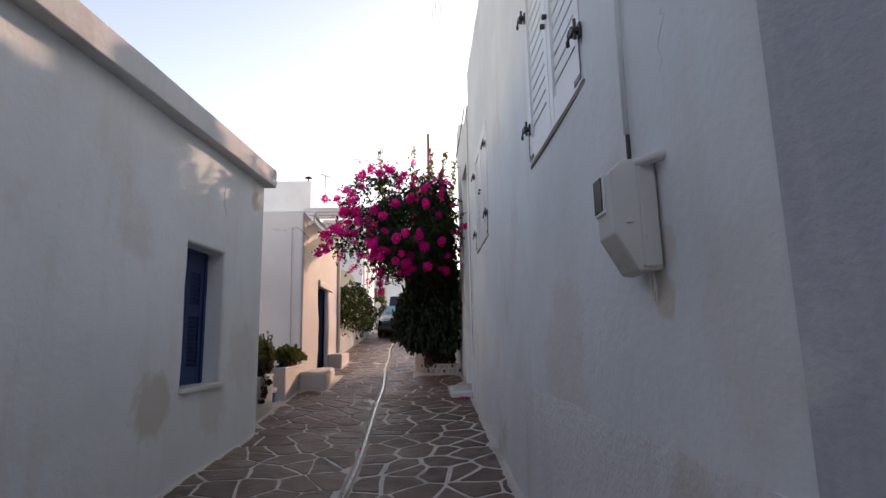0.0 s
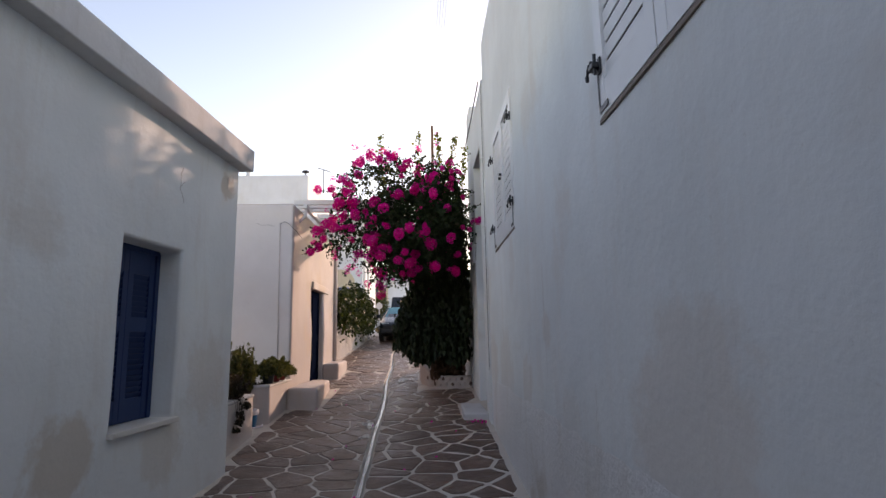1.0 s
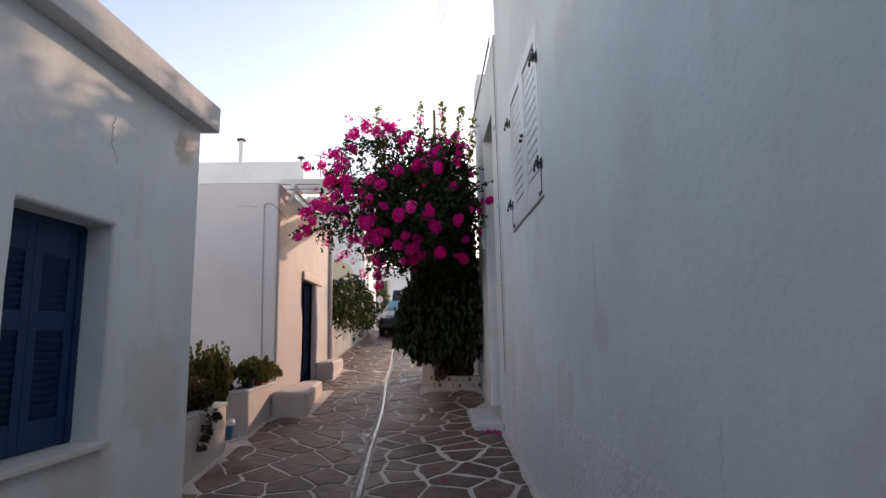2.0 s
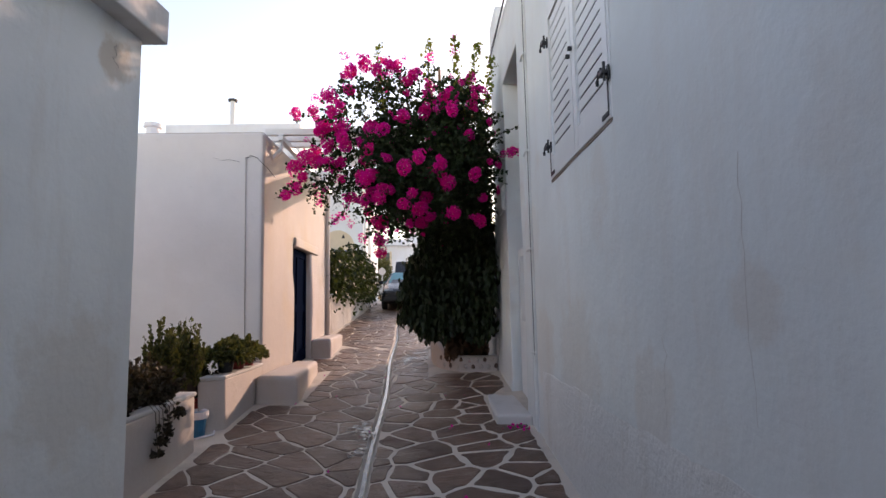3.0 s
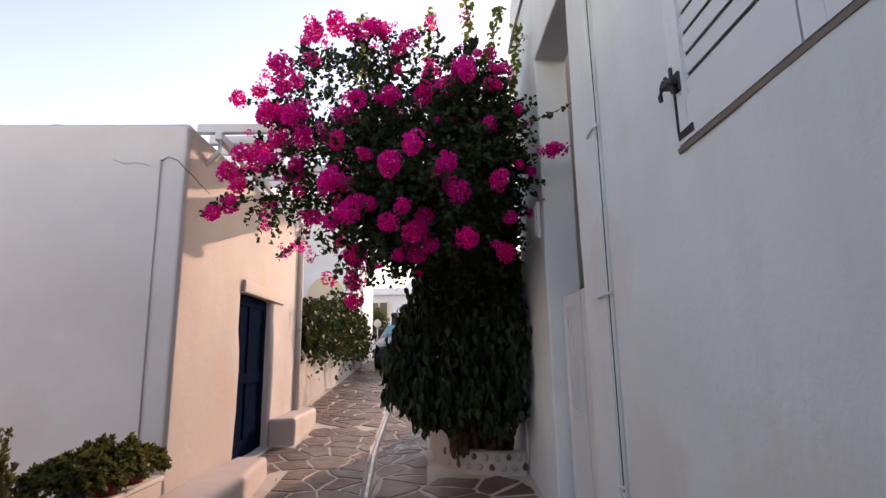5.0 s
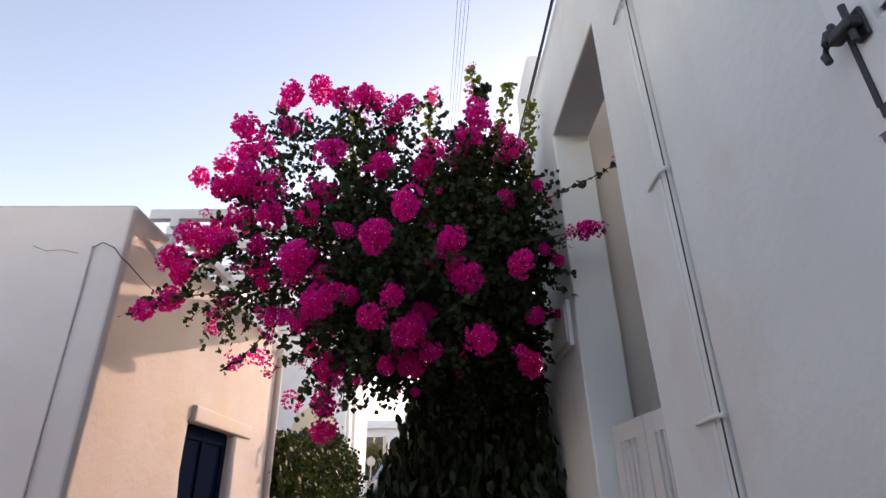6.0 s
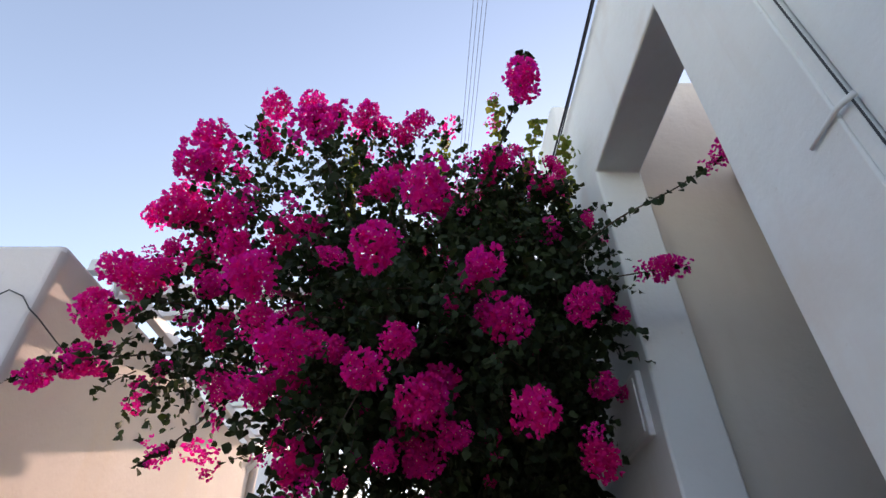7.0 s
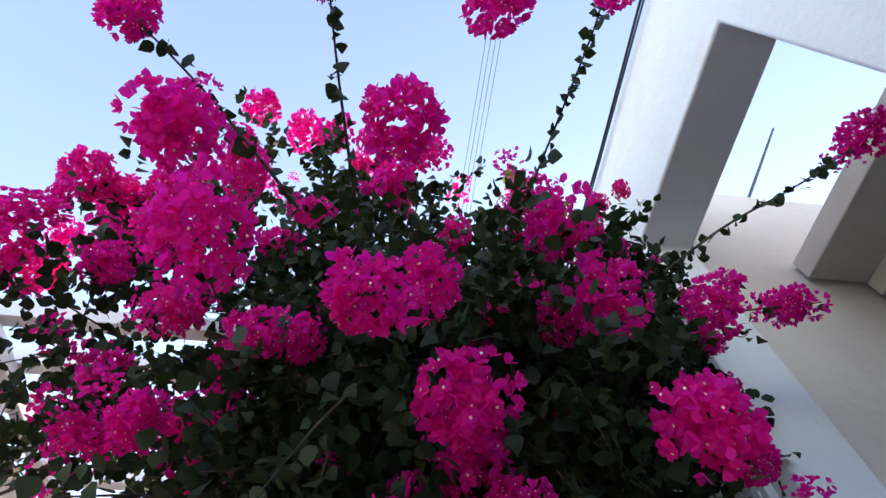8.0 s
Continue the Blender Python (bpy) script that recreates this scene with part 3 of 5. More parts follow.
def shoot(name, pts, leaves_n, size, material, heads, seed, spread=0.03):
    """One long arching shoot with leaves along it and a few flower heads: (fraction, scale)."""
    rng = np.random.default_rng(seed)
    pts = [Vector(p) for p in pts]
    line = []
    for a, b, c, d in zip([pts[0]] + pts, pts, pts[1:], pts[2:] + [pts[-1]]):
        for k in range(8):
            t = k / 8
            line.append(0.5 * ((2 * b) + (c - a) * t + (2 * a - 5 * b + 4 * c - d) * t * t + (3 * b - a - 3 * c + d) * t ** 3))
    line.append(pts[-1])
    bm = bmesh.new()
    tube(bm, line, 0.006, 0.002, 5)
    stem = part(name, bm, M_BARK, plant)
    P, D, S = [], [], []
    for k in range(leaves_n):
        f = (k + rng.random()) / leaves_n * (len(line) - 1)
        i = min(int(f), len(line) - 2)
        p = line[i].lerp(line[i + 1], f - i)
        P.append(np.array(p) + rng.normal(size=3) * spread * 0.2)
        D.append(rng.normal(size=3) * 0.7 + np.array((0, 0, -0.6)))
        S.append(size * rng.uniform(0.7, 1.25))
    put("shoot_foliage", leaf_mesh("shoot_foliage", P, D, S, 1.3, 0.5, rng), material, stem)
    for f, s in heads:
        i = int(f * (len(line) - 1))
        ob = put("flower_cluster", (CLUSTERS[seed % 6] if s > 0.7 else SPRAYS[seed % 3]), None, stem)
        ob.matrix_basis = Matrix.LocRotScale(line[i], Euler((seed, f * 5, s * 3)), (s, s, s))


shoot("shoot", [(0.35, 10.3, 3.9), (0.6, 10.05, 3.98), (0.85, 9.85, 4.02), (1.1, 9.7, 4.15)], 40, 0.042, M_LEAF, [(0.98, 0.85), (0.9, 0.7), (0.8, 0.5)], 1)
shoot("shoot", [(0.3, 10.3, 3.75), (0.6, 10.25, 3.78), (0.95, 10.2, 3.82)], 22, 0.036, M_LEAF, [(0.98, 0.7), (0.86, 0.75), (0.72, 0.6)], 2)
shoot("shoot", [(-1.4, 10.6, 4.3), (-1.7, 10.65, 4.45), (-2.0, 10.67, 4.5)], 26, 0.04, M_LEAF, [], 3)
shoot("shoot", [(0.0, 10.3, 4.4), (0.1, 9.8, 4.45), (0.12, 9.45, 4.35), (0.05, 9.33, 4.2)], 70, 0.042, M_LEAF, [], 4)
shoot("shoot", [(-0.62, 9.95, 3.75), (-0.68, 9.65, 3.82), (-0.72, 9.38, 3.86)], 36, 0.036, M_LEAF, [(1.0, 0.8)], 5)
shoot("shoot", [(-0.75, 9.95, 3.65), (-1.0, 9.72, 3.78), (-1.2, 9.53, 3.82)], 34, 0.036, M_LEAF, [(1.0, 0.8), (0.6, 0.5)], 6)
shoot("shoot", [(0.25, 10.8, 4.6), (0.4, 10.75, 5.1), (0.5, 10.7, 5.5)], 153, 0.046, M_LEAF_YELLOW, [], 7, 0.14)
shoot("shoot", [(-0.2, 11.0, 4.7), (-0.2, 11.05, 5.2), (-0.18, 11.1, 5.75)], 153, 0.046, M_LEAF_YELLOW, [], 8, 0.14)
shoot("shoot", [(-0.85, 11.0, 4.7), (-0.9, 11.05, 5.2), (-0.92, 11.1, 5.7)], 153, 0.046, M_LEAF_YELLOW, [], 9, 0.14)
shoot("shoot", [(-0.7, 10.5, 3.3), (-0.82, 10.42, 2.95), (-0.85, 10.4, 2.6)], 40, 0.036, M_LEAF, [(0.55, 1.15), (0.75, 0.9), (1.0, 0.8)], 10)
shoot("shoot", [(-1.2, 10.6, 3.4), (-1.35, 10.45, 3.1), (-1.5, 10.4, 2.95)], 40, 0.036, M_LEAF, [(0.8, 0.7)], 11)
shoot("shoot", [(-1.6, 10.5, 3.5), (-1.9, 10.4, 3.42), (-2.15, 10.35, 3.3)], 40, 0.036, M_LEAF, [(0.5, 0.9), (0.75, 0.8)], 12)
shoot("shoot", [(0.5, 10.9, 4.3), (0.62, 10.8, 4.8), (0.68, 10.7, 5.3)], 187, 0.046, M_LEAF_YELLOW, [(0.5, 0.5)], 13, 0.14)
shoot("shoot", [(0.3, 10.9, 4.5), (0.2, 10.7, 5.1), (0.15, 10.5, 5.5)], 136, 0.046, M_LEAF_YELLOW, [(1.0, 0.5)], 14, 0.14)


def build_curtain():
    """The dark skirt of long hanging leaves below the crown."""
    rng = np.random.default_rng(9)
    P, D, S = [], [], []
    for k in range(1050):
        x = rng.uniform(-0.76, 0.74)
        y = rng.uniform(11.35, 12.4)
        low_ = 1.42 + 0.09 * math.sin(x * 9) + 0.12 * rng.random() + max(0.0, -0.45 - x) * 0.9
        z = rng.uniform(low_ + 0.1, 3.5)
        if x < -0.74 + 0.42 * max(0.0, z - 2.35) + 0.1 * abs(math.sin(z * 7)):
            continue
        L = rng.uniform(0.3, 0.55)
        n = int(rng.integers(10, 16))
        lean = rng.normal() * 0.05
        for i in range(n):
            f = i / n
            zz = z - L * f
            if zz < low_:
                break
            P.append((x + lean * f + rng.normal() * 0.022, y + rng.normal() * 0.03, zz))
            D.append(np.array((0.0, -0.12, -1.0)) + rng.normal(size=3) * 0.24)
            S.append(rng.uniform(0.075, 0.135))
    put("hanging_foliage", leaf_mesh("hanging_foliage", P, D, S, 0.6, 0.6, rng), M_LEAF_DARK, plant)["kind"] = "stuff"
    P, D, S = [], [], []
    for k in range(900):
        P.append((rng.uniform(0.0, 0.66), rng.uniform(12.0, 12.5), rng.uniform(1.05, 1.62)))
        D.append(np.array((0, -0.1, -1.0)) + rng.normal(size=3) * 0.3)
        S.append(rng.uniform(0.06, 0.12))
    put("dry_foliage", leaf_mesh("dry_foliage", P, D, S, 0.8, 0.6, rng), M_LEAF_DRY, plant)["kind"] = "stuff"
    for pts, r in (([(0.35, 12.3, 0.85), (0.33, 12.25, 1.6), (0.2, 12.0, 2.6), (0.0, 11.3, 3.4), (-0.5, 10.9, 3.9), (-1.2, 10.7, 4.0)], 0.07),
                   ([(0.42, 12.3, 0.85), (0.48, 12.2, 1.7), (0.45, 11.8, 2.9), (0.35, 11.0, 3.7), (0.25, 10.6, 4.3)], 0.05),
                   ([(0.28, 12.35, 0.85), (0.2, 12.3, 1.7), (-0.05, 11.8, 2.9), (-0.3, 11.1, 3.8), (-0.5, 10.8, 4.7)], 0.05)):
        b = bmesh.new()
        tube(b, pts, r, 0.015, 10)
        part("trunk", b, M_BARK, plant, smooth=True)


build_curtain()

# ---- shutters, doors and fittings of the houses ----
def box_mesh(name, x0, x1, y0, y1, z0, z1, bevel=0.0, m=None):
    bm = bmesh.new()
    box(bm, x0, x1, y0, y1, z0, z1, m, bevel)
    me = bpy.data.meshes.new(name)
    bmesh.ops.recalc_face_normals(bm, faces=bm.faces)
    bm.to_mesh(me)
    bm.free()
    return me


def shutter(parent, m, w, h, areas, pitch, slat_h, material, stile=0.07, thick=0.035, tilt=20):
    """One louvred leaf: stiles and rails in one frame, each slat a piece of its own."""
    bm = bmesh.new()
    box(bm, 0, stile, 0, thick, 0, h, m)
    box(bm, w - stile, w, 0, thick, 0, h, m)
    zs = [0] + [v for a in areas for v in a] + [h]
    for z0, z1 in zip(zs[::2], zs[1::2]):
        box(bm, stile, w - stile, 0.002, thick - 0.002, z0, z1, m)
    leaf = part("shutter", bm, material, parent)
    me = box_mesh("slat", 0, w - 2 * stile, -0.003, 0.003, -slat_h / 2, slat_h / 2, 0.0)
    me.materials.append(material)
    for z0, z1 in areas:
        n = max(1, int((z1 - z0) / pitch))
        for k in range(n):
            s = put("slat", me, None, leaf)
            s.matrix_basis = m @ pose(stile, thick * 0.5, z0 + (k + 0.5) * (z1 - z0) / n, tilt)
    return leaf


def frame_a(y, z, depth=0.0):
    d = Vector((AS, 1, 0)) / LA
    inward = Vector((-1, AS, 0)) / LA
    o = Vector((ax(y), y, z)) + inward * depth
    return Matrix(((d.x, inward.x, 0, o.x), (d.y, inward.y, 0, o.y), (0, 0, 1, o.z), (0, 0, 0, 1)))


def frame_r(y, z, x=0.82):
    """Local x runs towards the street's lower end, y into the wall."""
    return Matrix(((0, 1, 0, x), (-1, 0, 0, y), (0, 0, 1, z), (0, 0, 0, 1)))


# blue window
WA = 0.8 * LA
bm = bmesh.new()
mA = frame_a(5.34, 1.22, 0.20)
box(bm, 0.0, 0.035, 0, 0.05, 0, 1.44, mA)
box(bm, WA - 0.05, WA, 0, 0.05, 0, 1.44, mA)
box(bm, 0.035, WA - 0.05, 0, 0.05, 1.40, 1.44, mA)
win_a = part("window_frame", bm, M_BLUE, house_a, "blue painted wooden window frame")
lw = (WA - 0.1) / 2
for k in range(2):
    shutter(house_a, frame_a(5.34, 1.23, 0.215) @ pose(0.04 + k * (lw + 0.004), 0, 0), lw, 1.39, [(0.18, 0.72), (0.84, 1.2)], 0.042, 0.046, M_BLUE, 0.065, 0.035, 28)
bm = bmesh.new()
box(bm, 0.14, 0.19, 0.208, 0.214, 1.23, 1.28, frame_a(5.34, 1.23))
part("sticker", bm, painted("brown_sticker", (0.32, 0.22, 0.12), 0.6), house_a, "small faded brown sticker on the shutter")
bm = bmesh.new()
box(bm, -0.03, WA + 0.03, -0.045, 0.21, -0.035, 0.006, frame_a(5.34, 1.22), 0.005)
part("window_sill", bm, M_MARBLE, house_a, "cream marble window sill")
# dark sheet standing in for the shaded room behind the shutters
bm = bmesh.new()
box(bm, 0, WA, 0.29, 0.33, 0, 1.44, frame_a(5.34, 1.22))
part("shade_backing", bm, M_GAP_SHADE, house_a)


def latch_mesh():
    """Iron shutter holdback: plate, pin, and a curled arm."""
    bm = bmesh.new()
    box(bm, -0.02, 0.02, -0.012, 0.0, -0.045, 0.045, None, 0.004)
    box(bm, -0.06, 0.02, -0.05, -0.012, -0.016, 0.016, None, 0.008)
    tube(bm, [(-0.055, -0.035, 0.03), (-0.062, -0.045, 0.0), (-0.075, -0.05, -0.03), (-0.07, -0.05, -0.055)], 0.014, 0.010, 8)
    tube(bm, [(0.0, -0.03, -0.05), (0.0, -0.03, 0.065)], 0.009, 0.009, 8)
    tube(bm, [(-0.04, -0.03, 0.015), (-0.045, -0.035, 0.045)], 0.013, 0.009, 8)
    me = bpy.data.meshes.new("latch")
    bmesh.ops.recalc_face_normals(bm, faces=bm.faces)
    bm.to_mesh(me)
    bm.free()
    me.materials.append(M_IRON)
    return me


LATCH = latch_mesh()
KNOB = box_mesh("knob", -0.014, 0.014, -0.03, 0.0, -0.014, 0.014, 0.005)
KNOB.materials.append(M_IRON)
for y1, y0, zb in ((8.02, 6.52, 2.93), (3.83, 2.47, 2.91)):
    w = y1 - y0
    m0 = frame_r(y1, zb)
    # dark sheet close behind the slats paints the shade of their gaps
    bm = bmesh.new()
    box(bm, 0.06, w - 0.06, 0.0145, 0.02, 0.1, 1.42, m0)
    part("shade_backing", bm, M_GAP_SHADE, house_r, "dark sheet added as painted shade between the louvres")
    for k in range(2):
        shutter(house_r, m0 @ pose(0.012 + k * (w / 2 - 0.006), -0.012, 0.012), w / 2 - 0.016, 1.475, [(0.17, 1.36)], 0.086, 0.068, M_WHITE, 0.085, 0.04, 4)
        bm = bmesh.new()
        xx = 0.02 if k == 0 else w - 0.14
        box(bm, xx, xx + 0.12, -0.017, -0.0125, 0.03, 0.06, m0)
        xv = 0.016 if k == 0 else w - 0.03
        box(bm, xv, xv + 0.014, -0.017, -0.0125, 0.062, 0.3, m0)
        part("corner_iron", bm, M_IRON, house_r)
        for zz in (0.27, 1.18):
            o = put("latch", LATCH, None, house_r)
            o.matrix_basis = m0 @ pose(0.06 if k == 0 else w + 0.005, -0.012, zz) @ Matrix.Diagonal((0.95, 0.95, 0.95, 1))
        o = put("knob", KNOB, None, house_r)
        o.matrix_basis = m0 @ pose(w / 2 + (-0.03 if k == 0 else 0.03), -0.012, 0.74 + 0.03 * k)
    bm = bmesh.new()
    box(bm, -0.01, w + 0.01, -0.008, 0.02, -0.014, 0.008, m0)
    part("window_sill", bm, painted("brown_wood", (0.2, 0.15, 0.12), 0.7), house_r, "thin brown weathered wooden sill")
    bm = bmesh.new()
    box(bm, -0.02, 0.008, -0.006, 0.06, 0.01, 1.5, m0)
    box(bm, w - 0.008, w + 0.02, -0.006, 0.06, 0.01, 1.5, m0)
    box(bm, 0.008, w - 0.008, -0.006, 0.06, 1.488, 1.51, m0)
    part("window_frame", bm, M_WHITE, house_r)

# roughcast base of the tall house
dado = wall("dado", [(0.811, 8.72), (0.811, 1.215), (3.985, -6)], -0.9, 1.28, 0.03, [], M_DADO, house_r, "rough cream-white roughcast plinth", amp=0.012, step=0.12, round_=0.006)
for v in dado.data.vertices:
    if v.co.z > 1.2:
        if v.co.y > 1.3:
            v.co.x += 0.009
        v.co.z += 0.03 * noise.noise(Vector((0, v.co.y * 1.4, 3))) + 0.02 * noise.noise(Vector((0, v.co.y * 6, 1)))

# plastered-over pipe chase on the gate wall
bm = bmesh.new()
box(bm, 0.787, 0.805, 9.015, 9.23, 0.7, 5.68)
bmesh.ops.subdivide_edges(bm, edges=[e for e in bm.edges if e.calc_length() > 3], cuts=30)
for v in bm.verts:
    v.co.y += 0.008 * noise.noise(Vector((0, 0, v.co.z * 1.8)))
    v.co.x += 0.005 * noise.noise(Vector((4, 0, v.co.z * 2.3)))
    if v.co.y > 9.12:
        v.co.x += 0.011
soften(part("pipe_casing", bm, M_WALL_R, gate_house, "shallow plastered pipe casing"), 0.008, 2)
for z in (1.42, 2.45, 3.46, 4.5):
    bm = bmesh.new()
    tube(bm, [(0.797, 8.945, z + 0.004), (0.778, 8.99, z + 0.002), (0.778, 9.07, z - 0.005), (0.783, 9.13, z - 0.008)], 0.010, 0.006, 8)
    part("pipe_clamp", bm, M_WALL_R, gate_house, "painted-over pipe clamp", True)
bm = bmesh.new()
tube(bm, [(0.796, 8.966, 5.75), (0.794, 8.968, 4.3), (0.796, 8.962, 3.4), (0.793, 8.964, 2.4), (0.794, 8.968, 1.4)], 0.0035, 0.0035, 6)
part("cable", bm, M_IRON, gate_house, "thin dark cable")
bm = bmesh.new()
tube(bm, [(0.77, 9.1, 5.79), (0.768, 10.4, 5.74), (0.77, 11.6, 5.78), (0.772, 11.88, 5.77)], 0.009, 0.009, 6)
tube(bm, [(0.765, 9.1, 5.72), (0.768, 10.8, 5.70), (0.77, 11.88, 5.71)], 0.006, 0.006, 6)
part("cable", bm, M_IRON, gate_house, "dark cables under the wall's top edge")
bm = bmesh.new()
box(bm, 0.765, 0.80, 10.70, 11.2, 3.16, 3.5, None, 0.008)
box(bm, 0.755, 0.765, 10.73, 11.17, 3.19, 3.47, None, 0.003)
part("wall_cupboard", bm, M_WHITE, gate_house, "flat white meter cupboard door")
bm = bmesh.new()
box(bm, 0.8, 1.15, 11.2, 11.9, 5.75, 6.35, None, 0.04)
soften(part("chimney_block", bm, M_WALL_R, gate_house), 0.02, 2)

# gate
gate = thing("garden_gate", (0.95, 10.03, 0.75), "white painted double metal gate with barred insets", "gate")
for y0, y1 in ((9.5, 10.025), (10.04, 10.57)):
    bm = bmesh.new()
    w = y1 - y0
    m0 = frame_r(y1, 0.74, 0.93)
    box(bm, 0, 0.12, 0, 0.035, 0, 1.86, m0)
    box(bm, w - 0.12, w, 0, 0.035, 0, 1.86, m0)
    box(bm, 0.12, w - 0.12, 0.002, 0.033, 1.76, 1.858, m0)
    box(bm, 0.12, w - 0.12, 0.002, 0.033, 0.002, 0.95, m0)
    box(bm, 0.12, w - 0.12, 0.024, 0.031, 0.95, 1.76, m0)
    leaf = part("gate_leaf", bm, M_WHITE, gate)
    me = box_mesh("bar", -0.012, 0.012, 0.004, 0.02, 0.95, 1.76, 0.003)
    me.materials.append(M_WHITE)
    for k in range(4):
        o = put("bar", me, None, leaf)
        o.matrix_basis = m0 @ pose(0.12 + (w - 0.24) * (k + 0.5) / 4, 0, 0)
bm = bmesh.new()
pts = [(0.915 - 0.02 * math.sin(a), 9.62 + 0.035 * math.cos(a), 1.72 + 0.035 * math.sin(a)) for a in [k * math.tau / 14 for k in range(15)]]
tube(bm, pts, 0.007, 0.007, 6)
part("ring_handle", bm, M_MARBLE, gate, "pale ring handle")

# kerb step before the gate
bm = bmesh.new()
slab(bm, [(0.44, 9.28), (0.80, 9.2), (0.80, 10.75), (0.47, 10.7)], 0.45, 0.775)
bmesh.ops.subdivide_edges(bm, edges=bm.edges[:], cuts=5, use_grid_fill=True)
for v in bm.verts:
    v.co += 0.018 * Vector((noise.noise(v.co * 4), noise.noise(v.co * 4 + Vector((7, 0, 0))), 0.6 * noise.noise(v.co * 5 + Vector((0, 9, 0)))))
o = soften(part("door_step", bm, M_CONCRETE), 0.03, 3)
tagged(o, "low grey limewashed step before the gate", "step", kind="structure")

# ---- meter box on the tall house ----
meter = thing("meter_box", (0.76, 1.96, 1.86), "grey painted electricity meter box on the wall", "meter box")
bm = bmesh.new()
prof = [(0.812, 1.872), (0.775, 1.862), (0.735, 1.866), (0.66, 2.0), (0.66, 2.225), (0.70, 2.262), (0.812, 2.265)]
rings = [[bm.verts.new((x + e * (x < 0.8) * (0.812 - x) / 0.15, y, z)) for x, z in prof] for y, e in ((1.765, 0.075), (1.79, 0.0), (1.955, 0.0), (1.975, 0.03))]
for q, w in zip(rings, rings[1:]):
    for k in range(len(prof)):
        bm.faces.new((q[k], q[(k + 1) % len(prof)], w[(k + 1) % len(prof)], w[k]))
bm.faces.new(rings[0])
bm.faces.new(rings[-1])
soften(part("cover", bm, M_BOX, meter), 0.012, 3, 25)
bm = bmesh.new()
box(bm, 0.745, 0.806, 1.757, 1.982, 1.878, 2.24, None, 0.006)
part("back_plate", bm, M_BOX, meter)
bm = bmesh.new()
box(bm, 0.652, 0.664, 1.858, 1.958, 2.085, 2.232, None, 0.004)
win = part("window_frame", bm, M_WHITE, meter)
bm = bmesh.new()
box(bm, 0.648, 0.6515, 1.868, 1.95, 2.098, 2.222)
part("pane", bm, glass_mat("meter_glass", (0.006, 0.006, 0.008), 0.5), win, "black reading window")
bm = bmesh.new()
box(bm, 0.70, 0.722, 1.768, 1.79, 2.03, 2.044, None, 0.003)
part("catch", bm, M_BOX, meter)
bm = bmesh.new()
tube(bm, [(0.73, 1.81, 2.25), (0.76, 1.765, 2.243), (0.79, 1.725, 2.248), (0.83, 1.705, 2.255)], 0.02, 0.017, 12)
part("cable_sleeve", bm, M_BOX, meter, "white plastered cable sleeve", True)
bm = bmesh.new()
tube(bm, [(0.79, 1.935, 2.24), (0.795, 1.945, 2.33), (0.80, 1.957, 2.42)], 0.009, 0.009, 8)
part("cable", bm, M_IRON, meter, "black cable")
bm = bmesh.new()
tube(bm, [(0.797, 1.957, 2.42), (0.80, 1.96, 3.3), (0.802, 1.965, 4.6), (0.802, 1.97, 6.3)], 0.011, 0.011, 10)
part("conduit", bm, M_WALL_R, meter, "white painted conduit", True)
bm = bmesh.new()
tube(bm, [(0.80, 1.83, 1.87), (0.802, 1.825, 1.80), (0.806, 1.84, 1.77)], 0.005, 0.005, 6)
tube(bm, [(0.80, 1.86, 1.87), (0.802, 1.87, 1.81), (0.806, 1.85, 1.77)], 0.005, 0.005, 6)
part("wire_loop", bm, M_MARBLE, meter)

# ---- door, lintel and benches of the second house ----
bm = bmesh.new()
m0 = Matrix(((0, -1, 0, -2.475), (1, 0, 0, 12.165), (0, 0, 1, 0.98), (0, 0, 0, 1)))
W, H = 1.23, 1.92
for a in ((0, 0.11, 0, H), (W - 0.11, W, 0, H), (0.56, 0.67, 0, H)):
    box(bm, a[0], a[1], 0, 0.05, a[2], a[3], m0)
for z0, z1 in ((0, 0.2), (0.85, 0.98), (H - 0.14, H)):
    box(bm, 0.11, 0.56, 0.002, 0.048, z0, z1, m0)
    box(bm, 0.67, W - 0.11, 0.002, 0.048, z0, z1, m0)
box(bm, 0.11, W - 0.11, 0.02, 0.035, 0.2, 0.85, m0)
door = part("door", bm, M_DOOR, house_b, "dark blue panelled wooden door")
for x0, x1 in ((0.11, 0.56), (0.67, W - 0.11)):
    bm = bmesh.new()
    box(bm, x0, x1, 0.02, 0.03, 0.98, H - 0.14, m0)
    part("panel", bm, M_DOOR, door)
bm = bmesh.new()
box(bm, -2.66, -2.345, 12.16, 13.85, 2.88, 3.03, None, 0.02)
soften(part("lintel", bm, M_WALL_B, house_b, "whitewashed stone lintel"), 0.01, 2)
bm = bmesh.new()
slab(bm, [(-2.75, 12.17), (-2.33, 12.17), (-2.33, 13.4), (-2.75, 13.4)], 0.6, 0.985)
part("threshold", bm, M_MARBLE, house_b)
bm = bmesh.new()
tube(bm, [(-2.33, 14.62, 1.0), (-2.33, 14.62, 4.2)], 0.05, 0.05, 10)
part("drain_pipe", bm, M_WALL_B, house_b, "white painted drain pipe", True)
bm = bmesh.new()
tube(bm, [(-2.60, 10.592, 1.15), (-2.62, 10.594, 2.4), (-2.63, 10.592, 3.9)], 0.007, 0.007, 8)
part("conduit", bm, M_WALL_B, house_b, "white painted conduit", True)
bm = bmesh.new()
tube(bm, [(-2.62, 10.583, 3.88), (-2.56, 10.58, 3.92), (-2.47, 10.58, 3.88), (-2.40, 10.58, 3.8), (-2.365, 10.62, 3.77), (-2.345, 10.8, 3.72), (-2.345, 11.0, 3.7)], 0.004, 0.004, 6)
